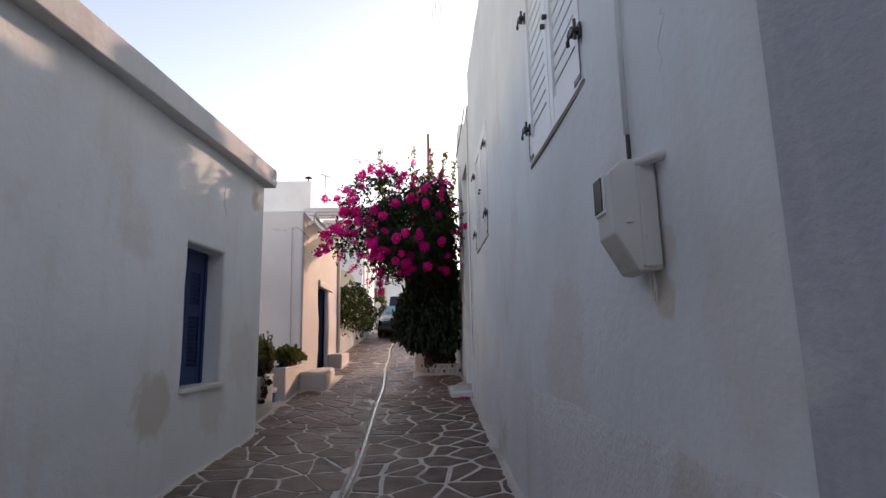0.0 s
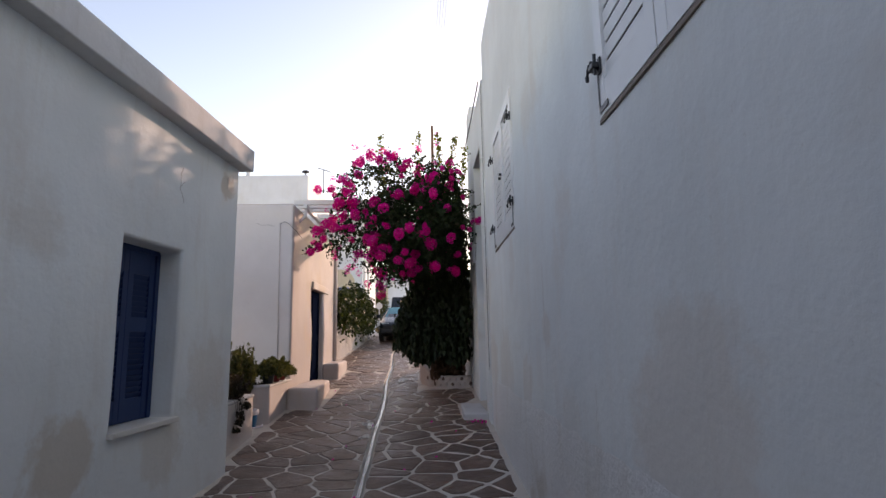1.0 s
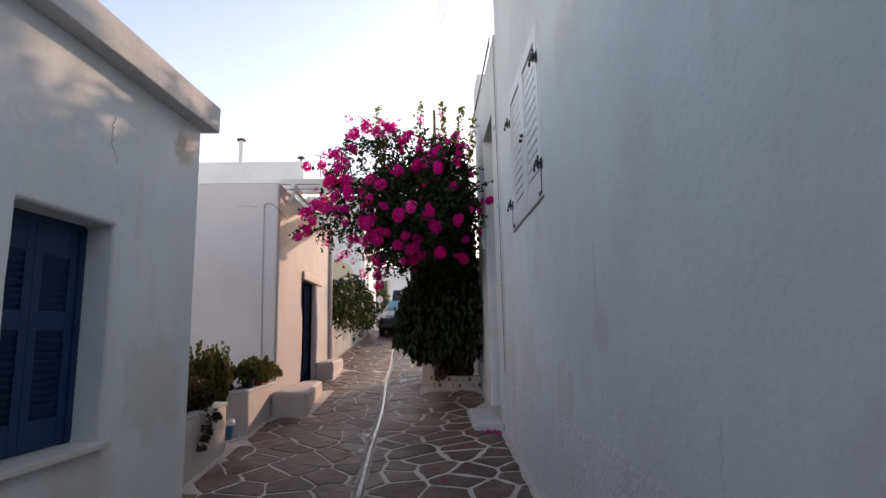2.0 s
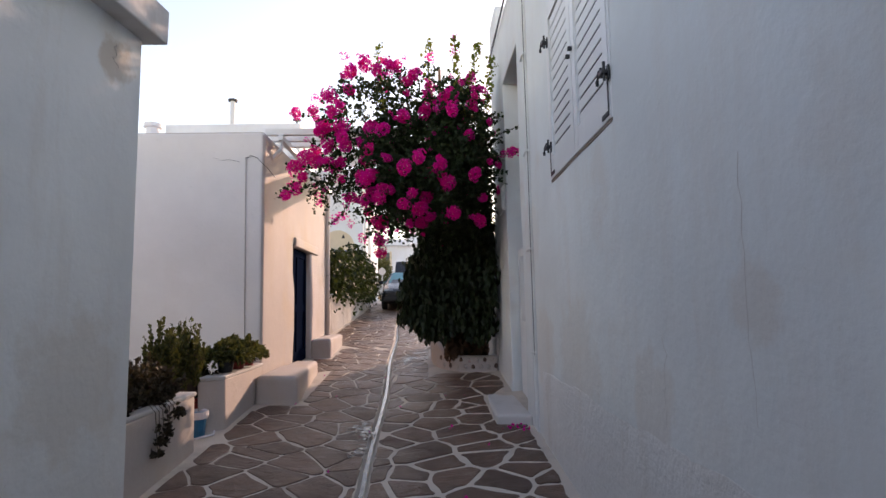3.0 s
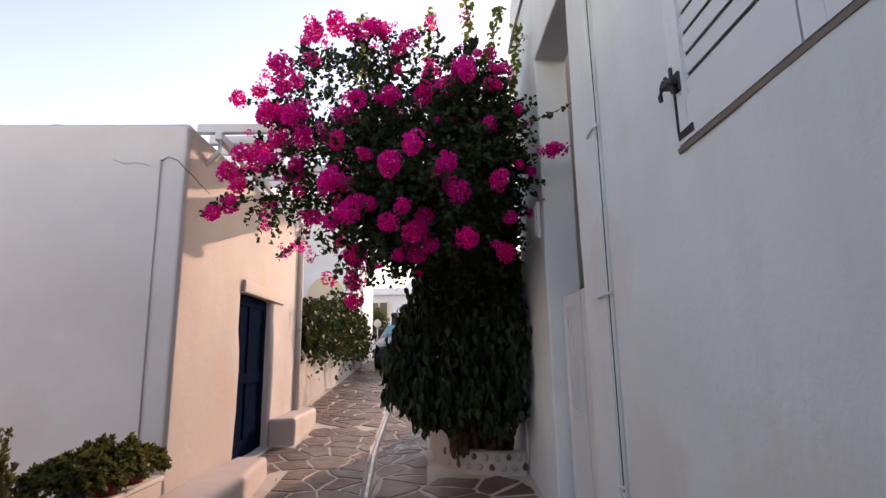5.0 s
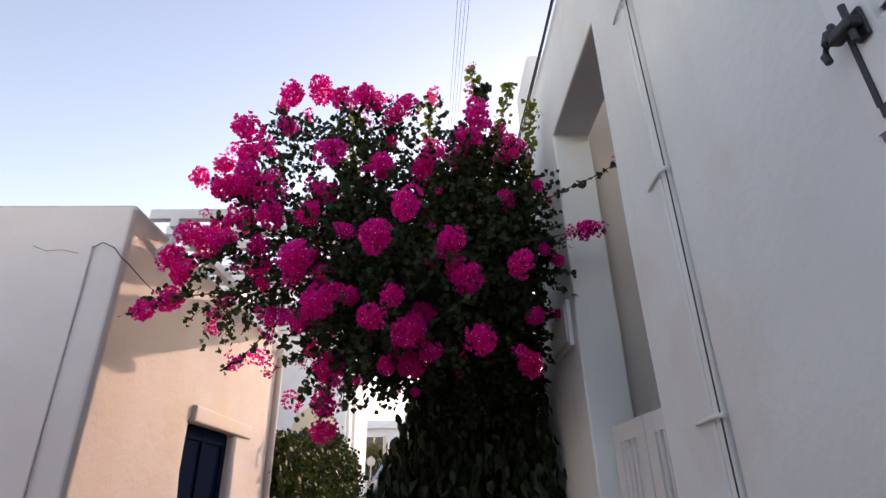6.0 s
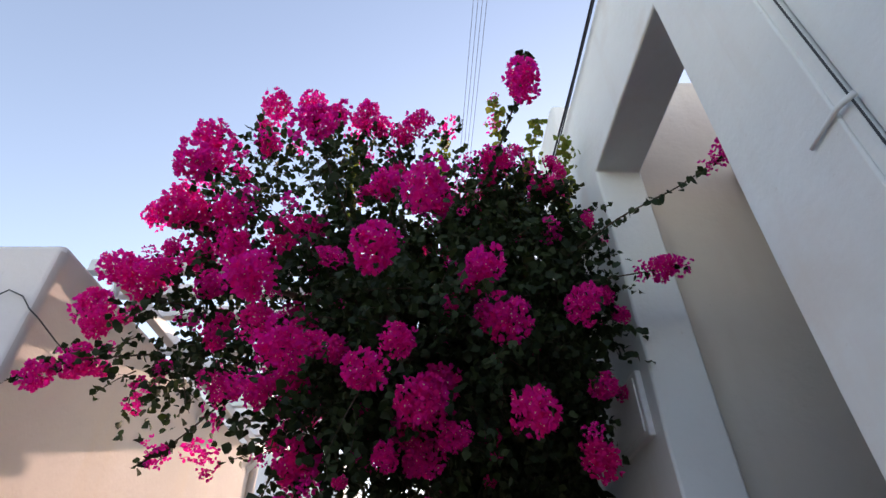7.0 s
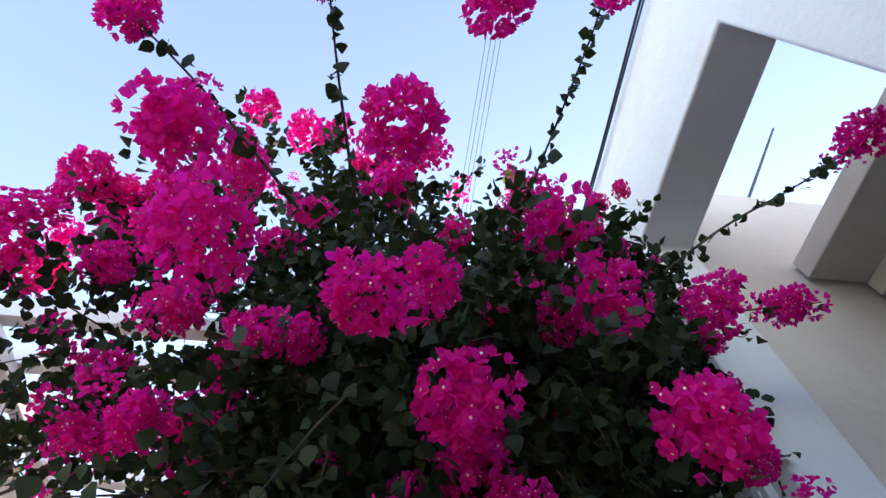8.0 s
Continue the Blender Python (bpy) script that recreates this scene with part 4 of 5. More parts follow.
tube(bm, [(-3.05, 10.592, 3.9), (-2.95, 10.59, 3.86), (-2.84, 10.59, 3.87), (-2.72, 10.59, 3.84)], 0.002, 0.002, 6)
part("cable", bm, M_IRON, house_b, "loose dark cables")


def bench(pts, z0, z1, label):
    bm = bmesh.new()
    slab(bm, pts, z0, z1)
    bmesh.ops.subdivide_edges(bm, edges=bm.edges[:], cuts=6, use_grid_fill=True)
    for v in bm.verts:
        v.co += Vector((noise.noise(v.co * 2.5), noise.noise(v.co * 2.5 + Vector((9, 0, 0))), 0.8 * noise.noise(v.co * 2.5 + Vector((0, 9, 0))))) * 0.022
    o = soften(part("masonry_bench", bm, M_WALL_B), 0.07, 4, 40)
    return tagged(o, label, "bench", "benches by the door")


bench([(-2.37, 10.27), (-1.86, 10.31), (-2.0, 12.15), (-2.37, 12.2)], 0.5, 1.09, "whitewashed masonry bench with rounded edges")
bench([(-2.37, 13.35), (-2.04, 13.45), (-2.08, 14.95), (-2.45, 15.0)], 0.7, 1.34, "whitewashed masonry bench beside the blue door")

# ---- pergola over the door house ----
pergola = thing("pergola", (-1.6, 12.4, 4.2), "white slatted pergola fixed to the house top", "pergola")
for x in (-2.28, -0.7):
    bm = bmesh.new()
    box(bm, x - 0.035, x + 0.035, 10.95, 14.6, 4.24, 4.32, None, 0.006)
    part("rail", bm, M_WHITE, pergola)
me = box_mesh("slat", -2.5, -0.5, -0.035, 0.035, 4.32, 4.41, 0.005)
me.materials.append(M_WHITE)
for k in (0, 1, 2, 4, 5, 6, 8, 9, 10, 11, 12):
    o = put("slat", me, None, pergola)
    o.matrix_parent_inverse = Matrix.Translation(-pergola.location)
    o.matrix_basis = pose(0, 11.0 + 0.29 * k, 0)
for y in (11.0, 12.9, 14.5):
    bm = bmesh.new()
    tube(bm, [(-2.42, y, 3.98), (-2.28, y, 4.12), (-2.28, y, 4.25)], 0.03, 0.03, 8)
    part("bracket", bm, M_WHITE, pergola)

# ---- hairline cracks ----
def crack(parent, place, amp, u, z0, z1, seed, r=0.0013):
    rng = np.random.default_rng(seed)
    pts = []
    n = 16
    for k in range(n + 1):
        z = z0 + (z1 - z0) * k / n
        u += rng.normal() * 0.012
        x, y = place(u, 0.0)
        x, y = place(u, unevenness(x, y, z, amp) + 0.002)
        pts.append((x, y, z))
    bm = bmesh.new()
    tube(bm, pts, r, r * 0.4, 4)
    part("crack", bm, M_CRACK, parent)


M_CRACK = painted("crack_shadow", (0.5, 0.45, 0.42), 0.95)


def on_a(u, out):
    return ax(u) + out / LA, u - out * AS / LA


def on_r(u, out):
    return 0.82 - out, u


for place, u, z0, z1, sd in ((on_r, 5.35, 2.4, 1.5, 1), (on_r, 6.05, 1.75, 1.35, 2), (on_r, 4.2, 1.6, 1.32, 5), (on_r, 1.62, 2.75, 2.55, 6)):
    crack(house_r, place, 0.016, u, z0, z1, sd, 0.0009)
for u, z0, z1, sd in ((6.05, 3.42, 3.22, 7), (6.12, 3.3, 3.1, 8), (6.95, 3.6, 3.45, 9)):
    crack(house_a, on_a, 0.016, u, z0, z1, sd, 0.0028)

# ---- roof things ----
vent = thing("chimney", (-4.7, 12.2, 4.18), "small white round roof vent", "chimney")
bm = bmesh.new()
lathe(bm, (-4.7, 12.2, 4.15), [(0.12, 0), (0.12, 0.6), (0.10, 0.62), (0.10, 0.7), (0.14, 0.72), (0.13, 0.78)], 16)
part("stack", bm, M_WALL_FAR, vent, smooth=False)
flue = thing("flue_pipe", (-7.15, 22.2, 8.3), "thin white metal flue pipe with a cap", "chimney")
bm = bmesh.new()
lathe(bm, (-7.15, 22.2, 8.3), [(0.09, 0), (0.09, 0.95)], 12)
part("pipe", bm, M_WHITE, flue)
bm = bmesh.new()
lathe(bm, (-7.15, 22.2, 9.25), [(0.16, 0), (0.17, 0.06), (0.05, 0.1)], 12)
part("cap", bm, M_IRON, flue)
aerial = thing("roof_aerial", (-4.85, 22.3, 8.3), "thin metal television aerial on the roof", "aerial")
bm = bmesh.new()
tube(bm, [(-4.5, 24, 8.3), (-4.5, 24, 9.25)], 0.02, 0.02, 6)
part("mast", bm, M_IRON, aerial)
bm = bmesh.new()
tube(bm, [(-4.75, 24, 9.3), (-4.2, 24, 9.1)], 0.015, 0.015, 6)
for k in range(5):
    f = k / 4
    tube(bm, [(-4.75 + 0.55 * f, 23.8, 9.3 - 0.2 * f), (-4.75 + 0.55 * f, 24.2, 9.3 - 0.2 * f)], 0.008, 0.008, 5)
part("boom", bm, M_IRON, aerial)
bm = bmesh.new()
tube(bm, [(-4.85, 22.1, 8.3), (-4.85, 22.1, 8.5)], 0.03, 0.03, 8)
lathe(bm, (-4.85, 22.1, 8.48), [(0.02, 0), (0.16, 0.02), (0.10, 0.08), (0.02, 0.1)], 12)
part("vent_cap", bm, M_IRON, aerial)

# ---- planters and pots ----
def planter(pts, z0, z1, label, soil=True):
    e = thing("planter", (pts[0][0], pts[0][1], z0), label, "planter", "planters beside the yard")
    bm = bmesh.new()
    slab(bm, pts, z0, z1)
    bmesh.ops.subdivide_edges(bm, edges=bm.edges[:], cuts=5, use_grid_fill=True)
    for v in bm.verts:
        v.co += Vector((noise.noise(v.co * 2), noise.noise(v.co * 2 + Vector((4, 0, 0))), 0.5 * noise.noise(v.co * 2 + Vector((0, 4, 0))))) * 0.016
    soften(part("planter_wall", bm, M_WALL_B, e), 0.02, 2)
    bm = bmesh.new()
    cx, cy = sum(p[0] for p in pts) / len(pts), sum(p[1] for p in pts) / len(pts)
    slab(bm, [(cx + (x - cx) * 1.06, cy + (y - cy) * 1.015) for x, y in pts], z1 - 0.005, z1 + 0.035)
    soften(part("coping", bm, M_CONCRETE, e, "rough grey-white coping"), 0.012, 2)
    return e


planter([(-2.58, 7.26), (-2.36, 7.26), (-2.38, 8.68), (-2.58, 8.70)], 0.3, 1.13, "cream whitewashed masonry planter wall")
planter([(-2.58, 9.17), (-2.36, 9.32), (-2.36, 10.56), (-2.60, 10.56)], 0.4, 1.19, "cream whitewashed masonry planter wall carrying pots")
bm = bmesh.new()
box(bm, -3.2, -2.585, 7.26, 8.66, 0.3, 1.07)
o = part("earth_bed", bm, M_SOIL)
tagged(o, "dark earth filling behind the planter wall", "soil", kind="structure")


def pot(name, x, y, z, r, h, material, label):
    e = thing(name, (x, y, z), label, "pot", "plant pots")
    bm = bmesh.new()
    lathe(bm, (x, y, z), [(r * 0.72, 0), (r * 0.95, h * 0.86), (r * 1.06, h * 0.87), (r * 1.08, h), (r * 0.95, h), (r * 0.9, h * 0.88)], 22)
    part("pot_body", bm, material, e, smooth=False)
    bm = bmesh.new()
    lathe(bm, (x, y, z + h * 0.8), [(r * 0.88, 0), (r * 0.8, 0.02)], 16)
    part("earth", bm, M_SOIL, e)
    return e


M_RED = painted("red_plastic", (0.28, 0.022, 0.018), 0.4, (0.35, 0.1, 0.08))
M_BLACK = painted("black_plastic", (0.015, 0.015, 0.017), 0.45)
M_TEAL = painted("blue_plastic", (0.008, 0.13, 0.26), 0.35, (0.1, 0.25, 0.35))
M_BAG = painted("white_bag", (0.7, 0.68, 0.72), 0.5, (0.5, 0.45, 0.5))
pot("plant_pot", -2.78, 9.42, gz(-2.78, 9.42), 0.19, 0.3, M_RED, "red plastic plant pot on the yard floor")
pot("plant_pot", -2.47, 9.62, 1.222, 0.10, 0.2, M_BLACK, "black plastic plant pot on the planter wall")
pot("plant_pot", -2.47, 9.95, 1.222, 0.11, 0.2, M_RED, "red plastic plant pot on the planter wall")
pot("plant_pot", -2.47, 10.3, 1.222, 0.10, 0.18, M_RED, "red plastic plant pot on the planter wall")
pot("plant_pot", -2.7, 8.45, 1.07, 0.12, 0.22, M_BLACK, "black plastic plant pot on the planter bed")
bucket = thing("bucket", (-2.555, 9.1, gz(-2.555, 9.1)), "blue plastic bucket lined with a white bag", "bucket")
bz = gz(-2.555, 9.1)
bm = bmesh.new()
lathe(bm, (-2.555, 9.1, bz), [(0.085, 0), (0.105, 0.2), (0.112, 0.205), (0.112, 0.22), (0.1, 0.22)], 20)
part("pail", bm, M_TEAL, bucket)
bm = bmesh.new()
lathe(bm, (-2.555, 9.1, bz + 0.17), [(0.114, 0), (0.12, 0.03), (0.116, 0.07), (0.09, 0.06), (0.06, 0.02)], 20)
for v in bm.verts:
    v.co += Vector((noise.noise(v.co * 25), noise.noise(v.co * 25 + Vector((3, 0, 0))), noise.noise(v.co * 25 + Vector((0, 3, 0))))) * 0.012
part("liner", bm, M_BAG, bucket, "crumpled white bag")
bm = bmesh.new()
tube(bm, [(-2.85, 9.0, bz + 0.015), (-2.62, 8.86, bz + 0.015), (-2.48, 8.92, bz + 0.012), (-2.38, 9.1, bz + 0.012), (-2.42, 9.22, bz + 0.015)], 0.011, 0.011, 8)
o = part("hose", bm, M_BAG)
tagged(o, "pale garden hose lying on the paving", "hose")


def shrub(x, y, z, stems, height, spread, leaf, material, label, seed, upright=0.5, droop=0.0, n=16):
    """A small shrub: thin stems, each set with short leaves."""
    rng = np.random.default_rng(seed)
    e = thing("shrub", (x, y, z), label, "shrub", "shrubs of the yard")
    bm = bmesh.new()
    P, D, S = [], [], []
    for k in range(stems):
        a = rng.uniform(0, math.tau)
        r = spread * math.sqrt(rng.random())
        h = height * rng.uniform(0.55, 1.0) * (1 - 0.4 * (r / max(spread, 1e-6)) ** 2)
        base = np.array((x + 0.25 * r * math.cos(a), y + 0.25 * r * math.sin(a), z))
        top = np.array((x + r * math.cos(a), y + r * math.sin(a), z + h))
        pts = []
        for i in range(5):
            f = i / 4
            pts.append(base * (1 - f) + top * f + np.array((math.cos(a), math.sin(a), 0)) * 0.12 * spread * math.sin(f * 3.1) + np.array((0, 0, -droop * f * f)))
        tube(bm, pts, 0.004, 0.0015, 4)
        for i in range(n):
            f = rng.uniform(0.25, 1.0) * 4
            q = min(int(f), 3)
            p = pts[q] + (pts[q + 1] - pts[q]) * (f - q)
            d = (pts[q + 1] - pts[q])
            d = d / np.linalg.norm(d)
            for _ in range(2):
                P.append(p + rng.normal(size=3) * 0.006)
                D.append(d * upright + rng.normal(size=3) * 0.6)
                S.append(leaf * rng.uniform(0.7, 1.3))
    part("stem_tangle", bm, M_BARK, e)["kind"] = "stuff"
    put("foliage", leaf_mesh("foliage", P, D, S, 0.7, 0.5, rng), material, e)["kind"] = "stuff"
    return e


M_LEAF_BROWN = leafy("dull_shrub_leaf", (0.040, 0.028, 0.020), (0.066, 0.050, 0.030), 0.25)
shrub(-2.72, 7.6, 1.06, 150, 0.52, 0.38, 0.04, M_LEAF_BROWN, "dense dull olive-brown shrub in the planter", 31, 0.5, 0.05, 26)
shrub(-2.68, 8.15, 1.06, 150, 0.56, 0.38, 0.04, M_LEAF_BROWN, "dense dull olive-brown shrub in the planter", 32, 0.5, 0.05, 26)
shrub(-2.85, 7.9, 1.06, 70, 0.56, 0.3, 0.035, M_LEAF_SHRUB, "green small-leaved shrub in the planter", 33, 0.9, 0.0, 24)
shrub(-2.74, 8.75, 1.15, 55, 0.78, 0.17, 0.034, M_LEAF_SHRUB, "upright rosemary-like green shrub", 34, 1.2, 0.0, 34)
shrub(-2.62, 9.05, 1.05, 55, 0.86, 0.17, 0.034, M_LEAF_SHRUB, "upright rosemary-like green shrub", 35, 1.2, 0.0, 34)
shrub(-2.78, 9.42, 0.9, 110, 0.6, 0.28, 0.036, M_LEAF_BROWN, "dense dull shrub in a red pot", 36, 0.5, 0.03, 26)
shrub(-2.5, 9.65, 1.36, 150, 0.42, 0.3, 0.036, M_LEAF_SHRUB, "bushy green plant in a black pot", 37, 0.6, 0.2, 22)
shrub(-2.48, 9.98, 1.38, 140, 0.44, 0.28, 0.036, M_LEAF_SHRUB, "bushy green plant in a red pot", 38, 0.6, 0.2, 22)
shrub(-2.47, 10.3, 1.36, 130, 0.34, 0.25, 0.036, M_LEAF_SHRUB, "bushy bright green plant in a red pot", 39, 0.6, 0.2, 22)

trail = thing("trailing_succulent", (-2.45, 7.95, 1.15), "dark trailing succulent hanging over the planter wall", "plant")
rng = np.random.default_rng(77)
for k in range(7):
    bm = bmesh.new()
    y0 = 7.8 + 0.055 * k
    L = rng.uniform(0.1, 0.42)
    pts = [(-2.46, y0, 1.17), (-2.36, y0 + 0.02, 1.2), (-2.325, y0 + 0.05, 1.14), (-2.315, y0 + 0.07 + rng.uniform(-0.06, 0.08), 1.17 - L)]
    tube(bm, pts, 0.0035, 0.0025, 6)
    st = part("stem", bm, M_BARK, trail)
    c = np.array(pts[-1])
    P, D = [], []
    for j in range(40):
        f = 1.0 if j < 22 else (0.72 if j < 34 else rng.uniform(0.2, 0.9))
        P.append(np.array(pts[2]) * (1 - f) + c * f + rng.normal(size=3) * 0.012)
        D.append(rng.normal(size=3))
    put("rosette", leaf_mesh("rosette", P, D, rng.uniform(0.025, 0.045, 40), 1.0, 0.4, rng), M_LEAF_BROWN, st)["kind"] = "stuff"

# ---- planter round the bougainvillea's foot ----
ring = thing("round_planter", (0.3, 12.6, 0.85), "low curved whitewashed stone planter at the wall", "planter")
arc = [(0.78, 11.86), (0.5, 11.88), (0.2, 12.02), (-0.05, 12.3), (-0.2, 12.75), (-0.24, 13.3), (-0.15, 13.9), (0.1, 14.3), (0.78, 14.5)]
wl = wall("planter_wall", list(reversed(arc)), 0.6, 1.12, 0.16, [], M_WALL_B, ring, "", 0.03, 0.12, 0.035)
for v in wl.data.vertices:
    if v.co.z > 1.05 and v.co.y > 12.2 and v.co.y < 13.6:
        v.co.z += 0.22 * min(1, (v.co.y - 12.2) * 2)
bm = bmesh.new()
slab(bm, [(0.75, 11.98), (0.5, 12.02), (0.25, 12.16), (0.06, 12.42), (-0.06, 12.8), (-0.08, 13.8), (0.2, 14.15), (0.75, 14.35)], 0.5, 1.02)
part("earth", bm, M_SOIL, ring)
rng = np.random.default_rng(15)
for k in range(16):
    bm = bmesh.new()
    bmesh.ops.create_icosphere(bm, subdivisions=1, radius=1)
    f = (k + 0.5) / 16 * 3.2
    i = int(f)
    a, b = Vector(arc[i]), Vector(arc[i + 1])
    p = a.lerp(b, f - i)
    zz = gz(p.x, p.y) + 0.08 + 0.1 * (k % 2)
    for v in bm.verts:
        v.co = Vector((p.x, p.y, zz)) + Vector((v.co.x * 0.035, v.co.y * 0.035, v.co.z * rng.uniform(0.03, 0.05))) * (1 + 0.3 * noise.noise(v.co * 2 + Vector((k, 0, 0))))
    part("stone", bm, M_STONE if k % 3 == 0 else M_WALL_B, ring)

# ---- gutter water and wet patches ----
bm = bmesh.new()
prev = None
for k in range(300):
    y = 3.0 + 0.065 * k
    w = 0.018 * (1.0 + 0.4 * noise.noise(Vector((0, y * 2.3, 0))) + 0.25 * noise.noise(Vector((3, y * 9, 0))))
    z = gz(gx(y), y) + 0.002
    row = [bm.verts.new((gx(y) - w, y, z)), bm.verts.new((gx(y) + w, y, z))]
    if prev:
        bm.faces.new((prev[0], prev[1], row[1], row[0]))
    prev = row
o = part("water_runnel", bm, M_WATER)
tagged(o, "thin bright trickle of water in the gutter", "water", kind="structure")


def wet_patch(cx, cy, rx, ry, seed):
    bm = bmesh.new()
    step = 0.009
    vd = {}

    def v(i, j):
        if (i, j) not in vd:
            x, y = cx + i * step, cy + j * step
            vd[(i, j)] = bm.verts.new((x, y, gz(x, y) + 0.013))
        return vd[(i, j)]

    for i in range(-int(rx / step), int(rx / step)):
        for j in range(-int(ry / step), int(ry / step)):
            x, y = i * step / rx, j * step / ry
            q = 0.8 * noise.noise(Vector((i * step * 3.5, j * step * 2.6, seed))) + 0.55 * noise.noise(Vector((i * step * 13, j * step * 24, seed + 5))) + 0.4 * noise.noise(Vector((i * step * 34, j * step * 50, seed + 9)))
            if q > 0.14 + 0.7 * (x * x + y * y):
                bm.faces.new((v(i, j), v(i + 1, j), v(i + 1, j + 1), v(i, j + 1)))
    o = part("wet_patch", bm, M_WET)
    tagged(o, "shiny wet film on the paving stones", "water", kind="structure")


wet_patch(-1.02, 9.25, 0.34, 0.75, 3.0)
wet_patch(-0.55, 13.5, 0.32, 0.9, 8.0)

# ---- the vine on the low wall ----
vine = thing("climbing_vine", (-2.75, 19.0, 2.2), "thick green vine spilling over the low wall", "vine")
rng = np.random.default_rng(51)
P, D, S = [], [], []
for k in range(1100):
    # trailing strands: each leaves the top of the wall and hangs down its face
    y = 14.85 + 8.6 * rng.random()
    f = (y - 14.85) / 8.6
    top = 2.92 + 0.6 * math.sin(math.pi * (0.08 + 0.72 * f)) + 0.4 * noise.noise(Vector((0, y * 1.9, 0)))
    z = rng.uniform(2.42, max(top - 0.1, 2.6))
    x = -2.62 + rng.uniform(-0.25, 0.12)
    reach = rng.uniform(0.12, 0.45)
    L = rng.uniform(0.15, 0.5) * (1.8 if rng.random() < 0.15 else 1.0)
    lean = rng.normal() * 0.25
    for i in range(16):
        g = i / 16
        q = (x + reach * math.sin(g * 1.9), y + lean * g, z + 0.12 * math.sin(g * 3.1) - L * g * g)
        P.append(np.array(q) + rng.normal(size=3) * 0.03)
        D.append(np.array((0.35, -0.2, -0.8)) + rng.normal(size=3) * 0.5)
        S.append(rng.uniform(0.06, 0.11))
put("foliage", leaf_mesh("foliage", P, D, S, 1.1, 0.5, rng), M_LEAF_VINE, vine)["kind"] = "stuff"

# ---- arch, awning ----
bm = bmesh.new()
n = 24
pts = [(-3.62 + 0.62 * math.cos(a), 4.02 + 0.70 * math.sin(a)) for a in [math.pi * k / n for k in range(n + 1)]] + [(-4.24, 2.4), (-3.0, 2.4)]
fr = [bm.verts.new((x, 19.56, z)) for x, z in pts]
bk = [bm.verts.new((x, 19.75, z)) for x, z in pts]
bm.faces.new(fr)
bm.faces.new(bk)
for k in range(len(pts)):
    q = (k + 1) % len(pts)
    bm.faces.new((fr[k], fr[q], bk[q], bk[k]))
for v in bm.verts:
    v.co.y += 3.8
part("arch_panel", bm, M_CREAM, arch_house, "cream rendered arch panel")
# dark triangular plates, painting the shade inside two vent holes
for dx, dz in ((-3.42, 4.42), (-3.22, 4.16)):
    bm = bmesh.new()
    q = [(dx - 0.07, dz), (dx + 0.07, dz), (dx, dz + 0.15)]
    a = [bm.verts.new((x, 23.345, z)) for x, z in q]
    b = [bm.verts.new((x, 23.37, z)) for x, z in q]
    bm.faces.new(a)
    bm.faces.new(b)
    for k in range(3):
        bm.faces.new((a[k], a[(k + 1) % 3], b[(k + 1) % 3], b[k]))
    part("vent_hole_shade", bm, M_GAP_SHADE, arch_house)
awning = thing("awning", (-3.7, 22.9, 3.9), "faded blue canvas awning", "awning")
bm = bmesh.new()
slab(bm, [(-4.4, 22.4), (-3.25, 22.4), (-3.25, 23.35), (-4.4, 23.35)], 3.92, 3.97)
for v in bm.verts:
    v.co.z -= 0.25 * (23.35 - v.co.y)
part("canvas", bm, painted("blue_canvas", (0.02, 0.09, 0.32), 0.7), awning)
for x in (-4.35, -3.3):
    bm = bmesh.new()
    tube(bm, [(x, 22.42, 3.66), (x, 23.3, 3.3)], 0.02, 0.02, 6)
    part("arm", bm, M_WHITE, awning)
for x in (-2.62, -2.5):
    bm = bmesh.new()
    tube(bm, [(x, 23.3 + (x + 2.62) * 3, 1.5), (x, 23.3 + (x + 2.62) * 3, 6.4)], 0.05, 0.05, 8)
    part("drain_pipe", bm, M_WHITE, arch_house)

# ---- far house, its fence and tree ----
bm = bmesh.new()
box(bm, -9.3, 4.3, 37.6, 46.2, 5.72, 5.92, None, 0.02)
part("cornice", bm, M_WALL_FAR, far_house)
bm = bmesh.new()
box(bm, -3.85, -2.75, 37.98, 38.1, 4.2, 5.3)
part("window", bm, glass_mat("far_glass", (0.05, 0.07, 0.08)), far_house)
for x0, x1 in ((-3.95, -3.8), (-3.35, -3.25), (-2.82, -2.7)):
    bm = bmesh.new()
    box(bm, x0, x1, 37.9, 38.0, 4.2, 5.35)
    part("window_frame", bm, M_CREAM, far_house)
for x, r in ((-1.5, 0.3), (-1.1, 0.22)):
    bm = bmesh.new()
    lathe(bm, (x, 40, 6.2), [(r, 0), (r, 0.5), (r * 0.6, 0.6)], 12)
    part("roof_tank", bm, M_WALL_FAR, far_house)
o = wall("garden_wall", [(-8, 33.5), (3, 33.5)], 1.8, 3.9, 0.2, [], M_WALL_FAR, None, "", 0.01, 0.8)
tagged(o, "white garden wall at the lane's far end", "wall", kind="structure")
bm = bmesh.new()
slab(bm, [(-6, 30.5), (0.6, 30.5), (0.6, 32.9), (-6, 32.9)], 1.9, 2.42)
o = soften(part("planted_verge", bm, painted("ochre_earth", (0.36, 0.24, 0.12), 0.9)), 0.05, 2)
tagged(o, "raised ochre earth verge at the lane's end", "verge", kind="structure")


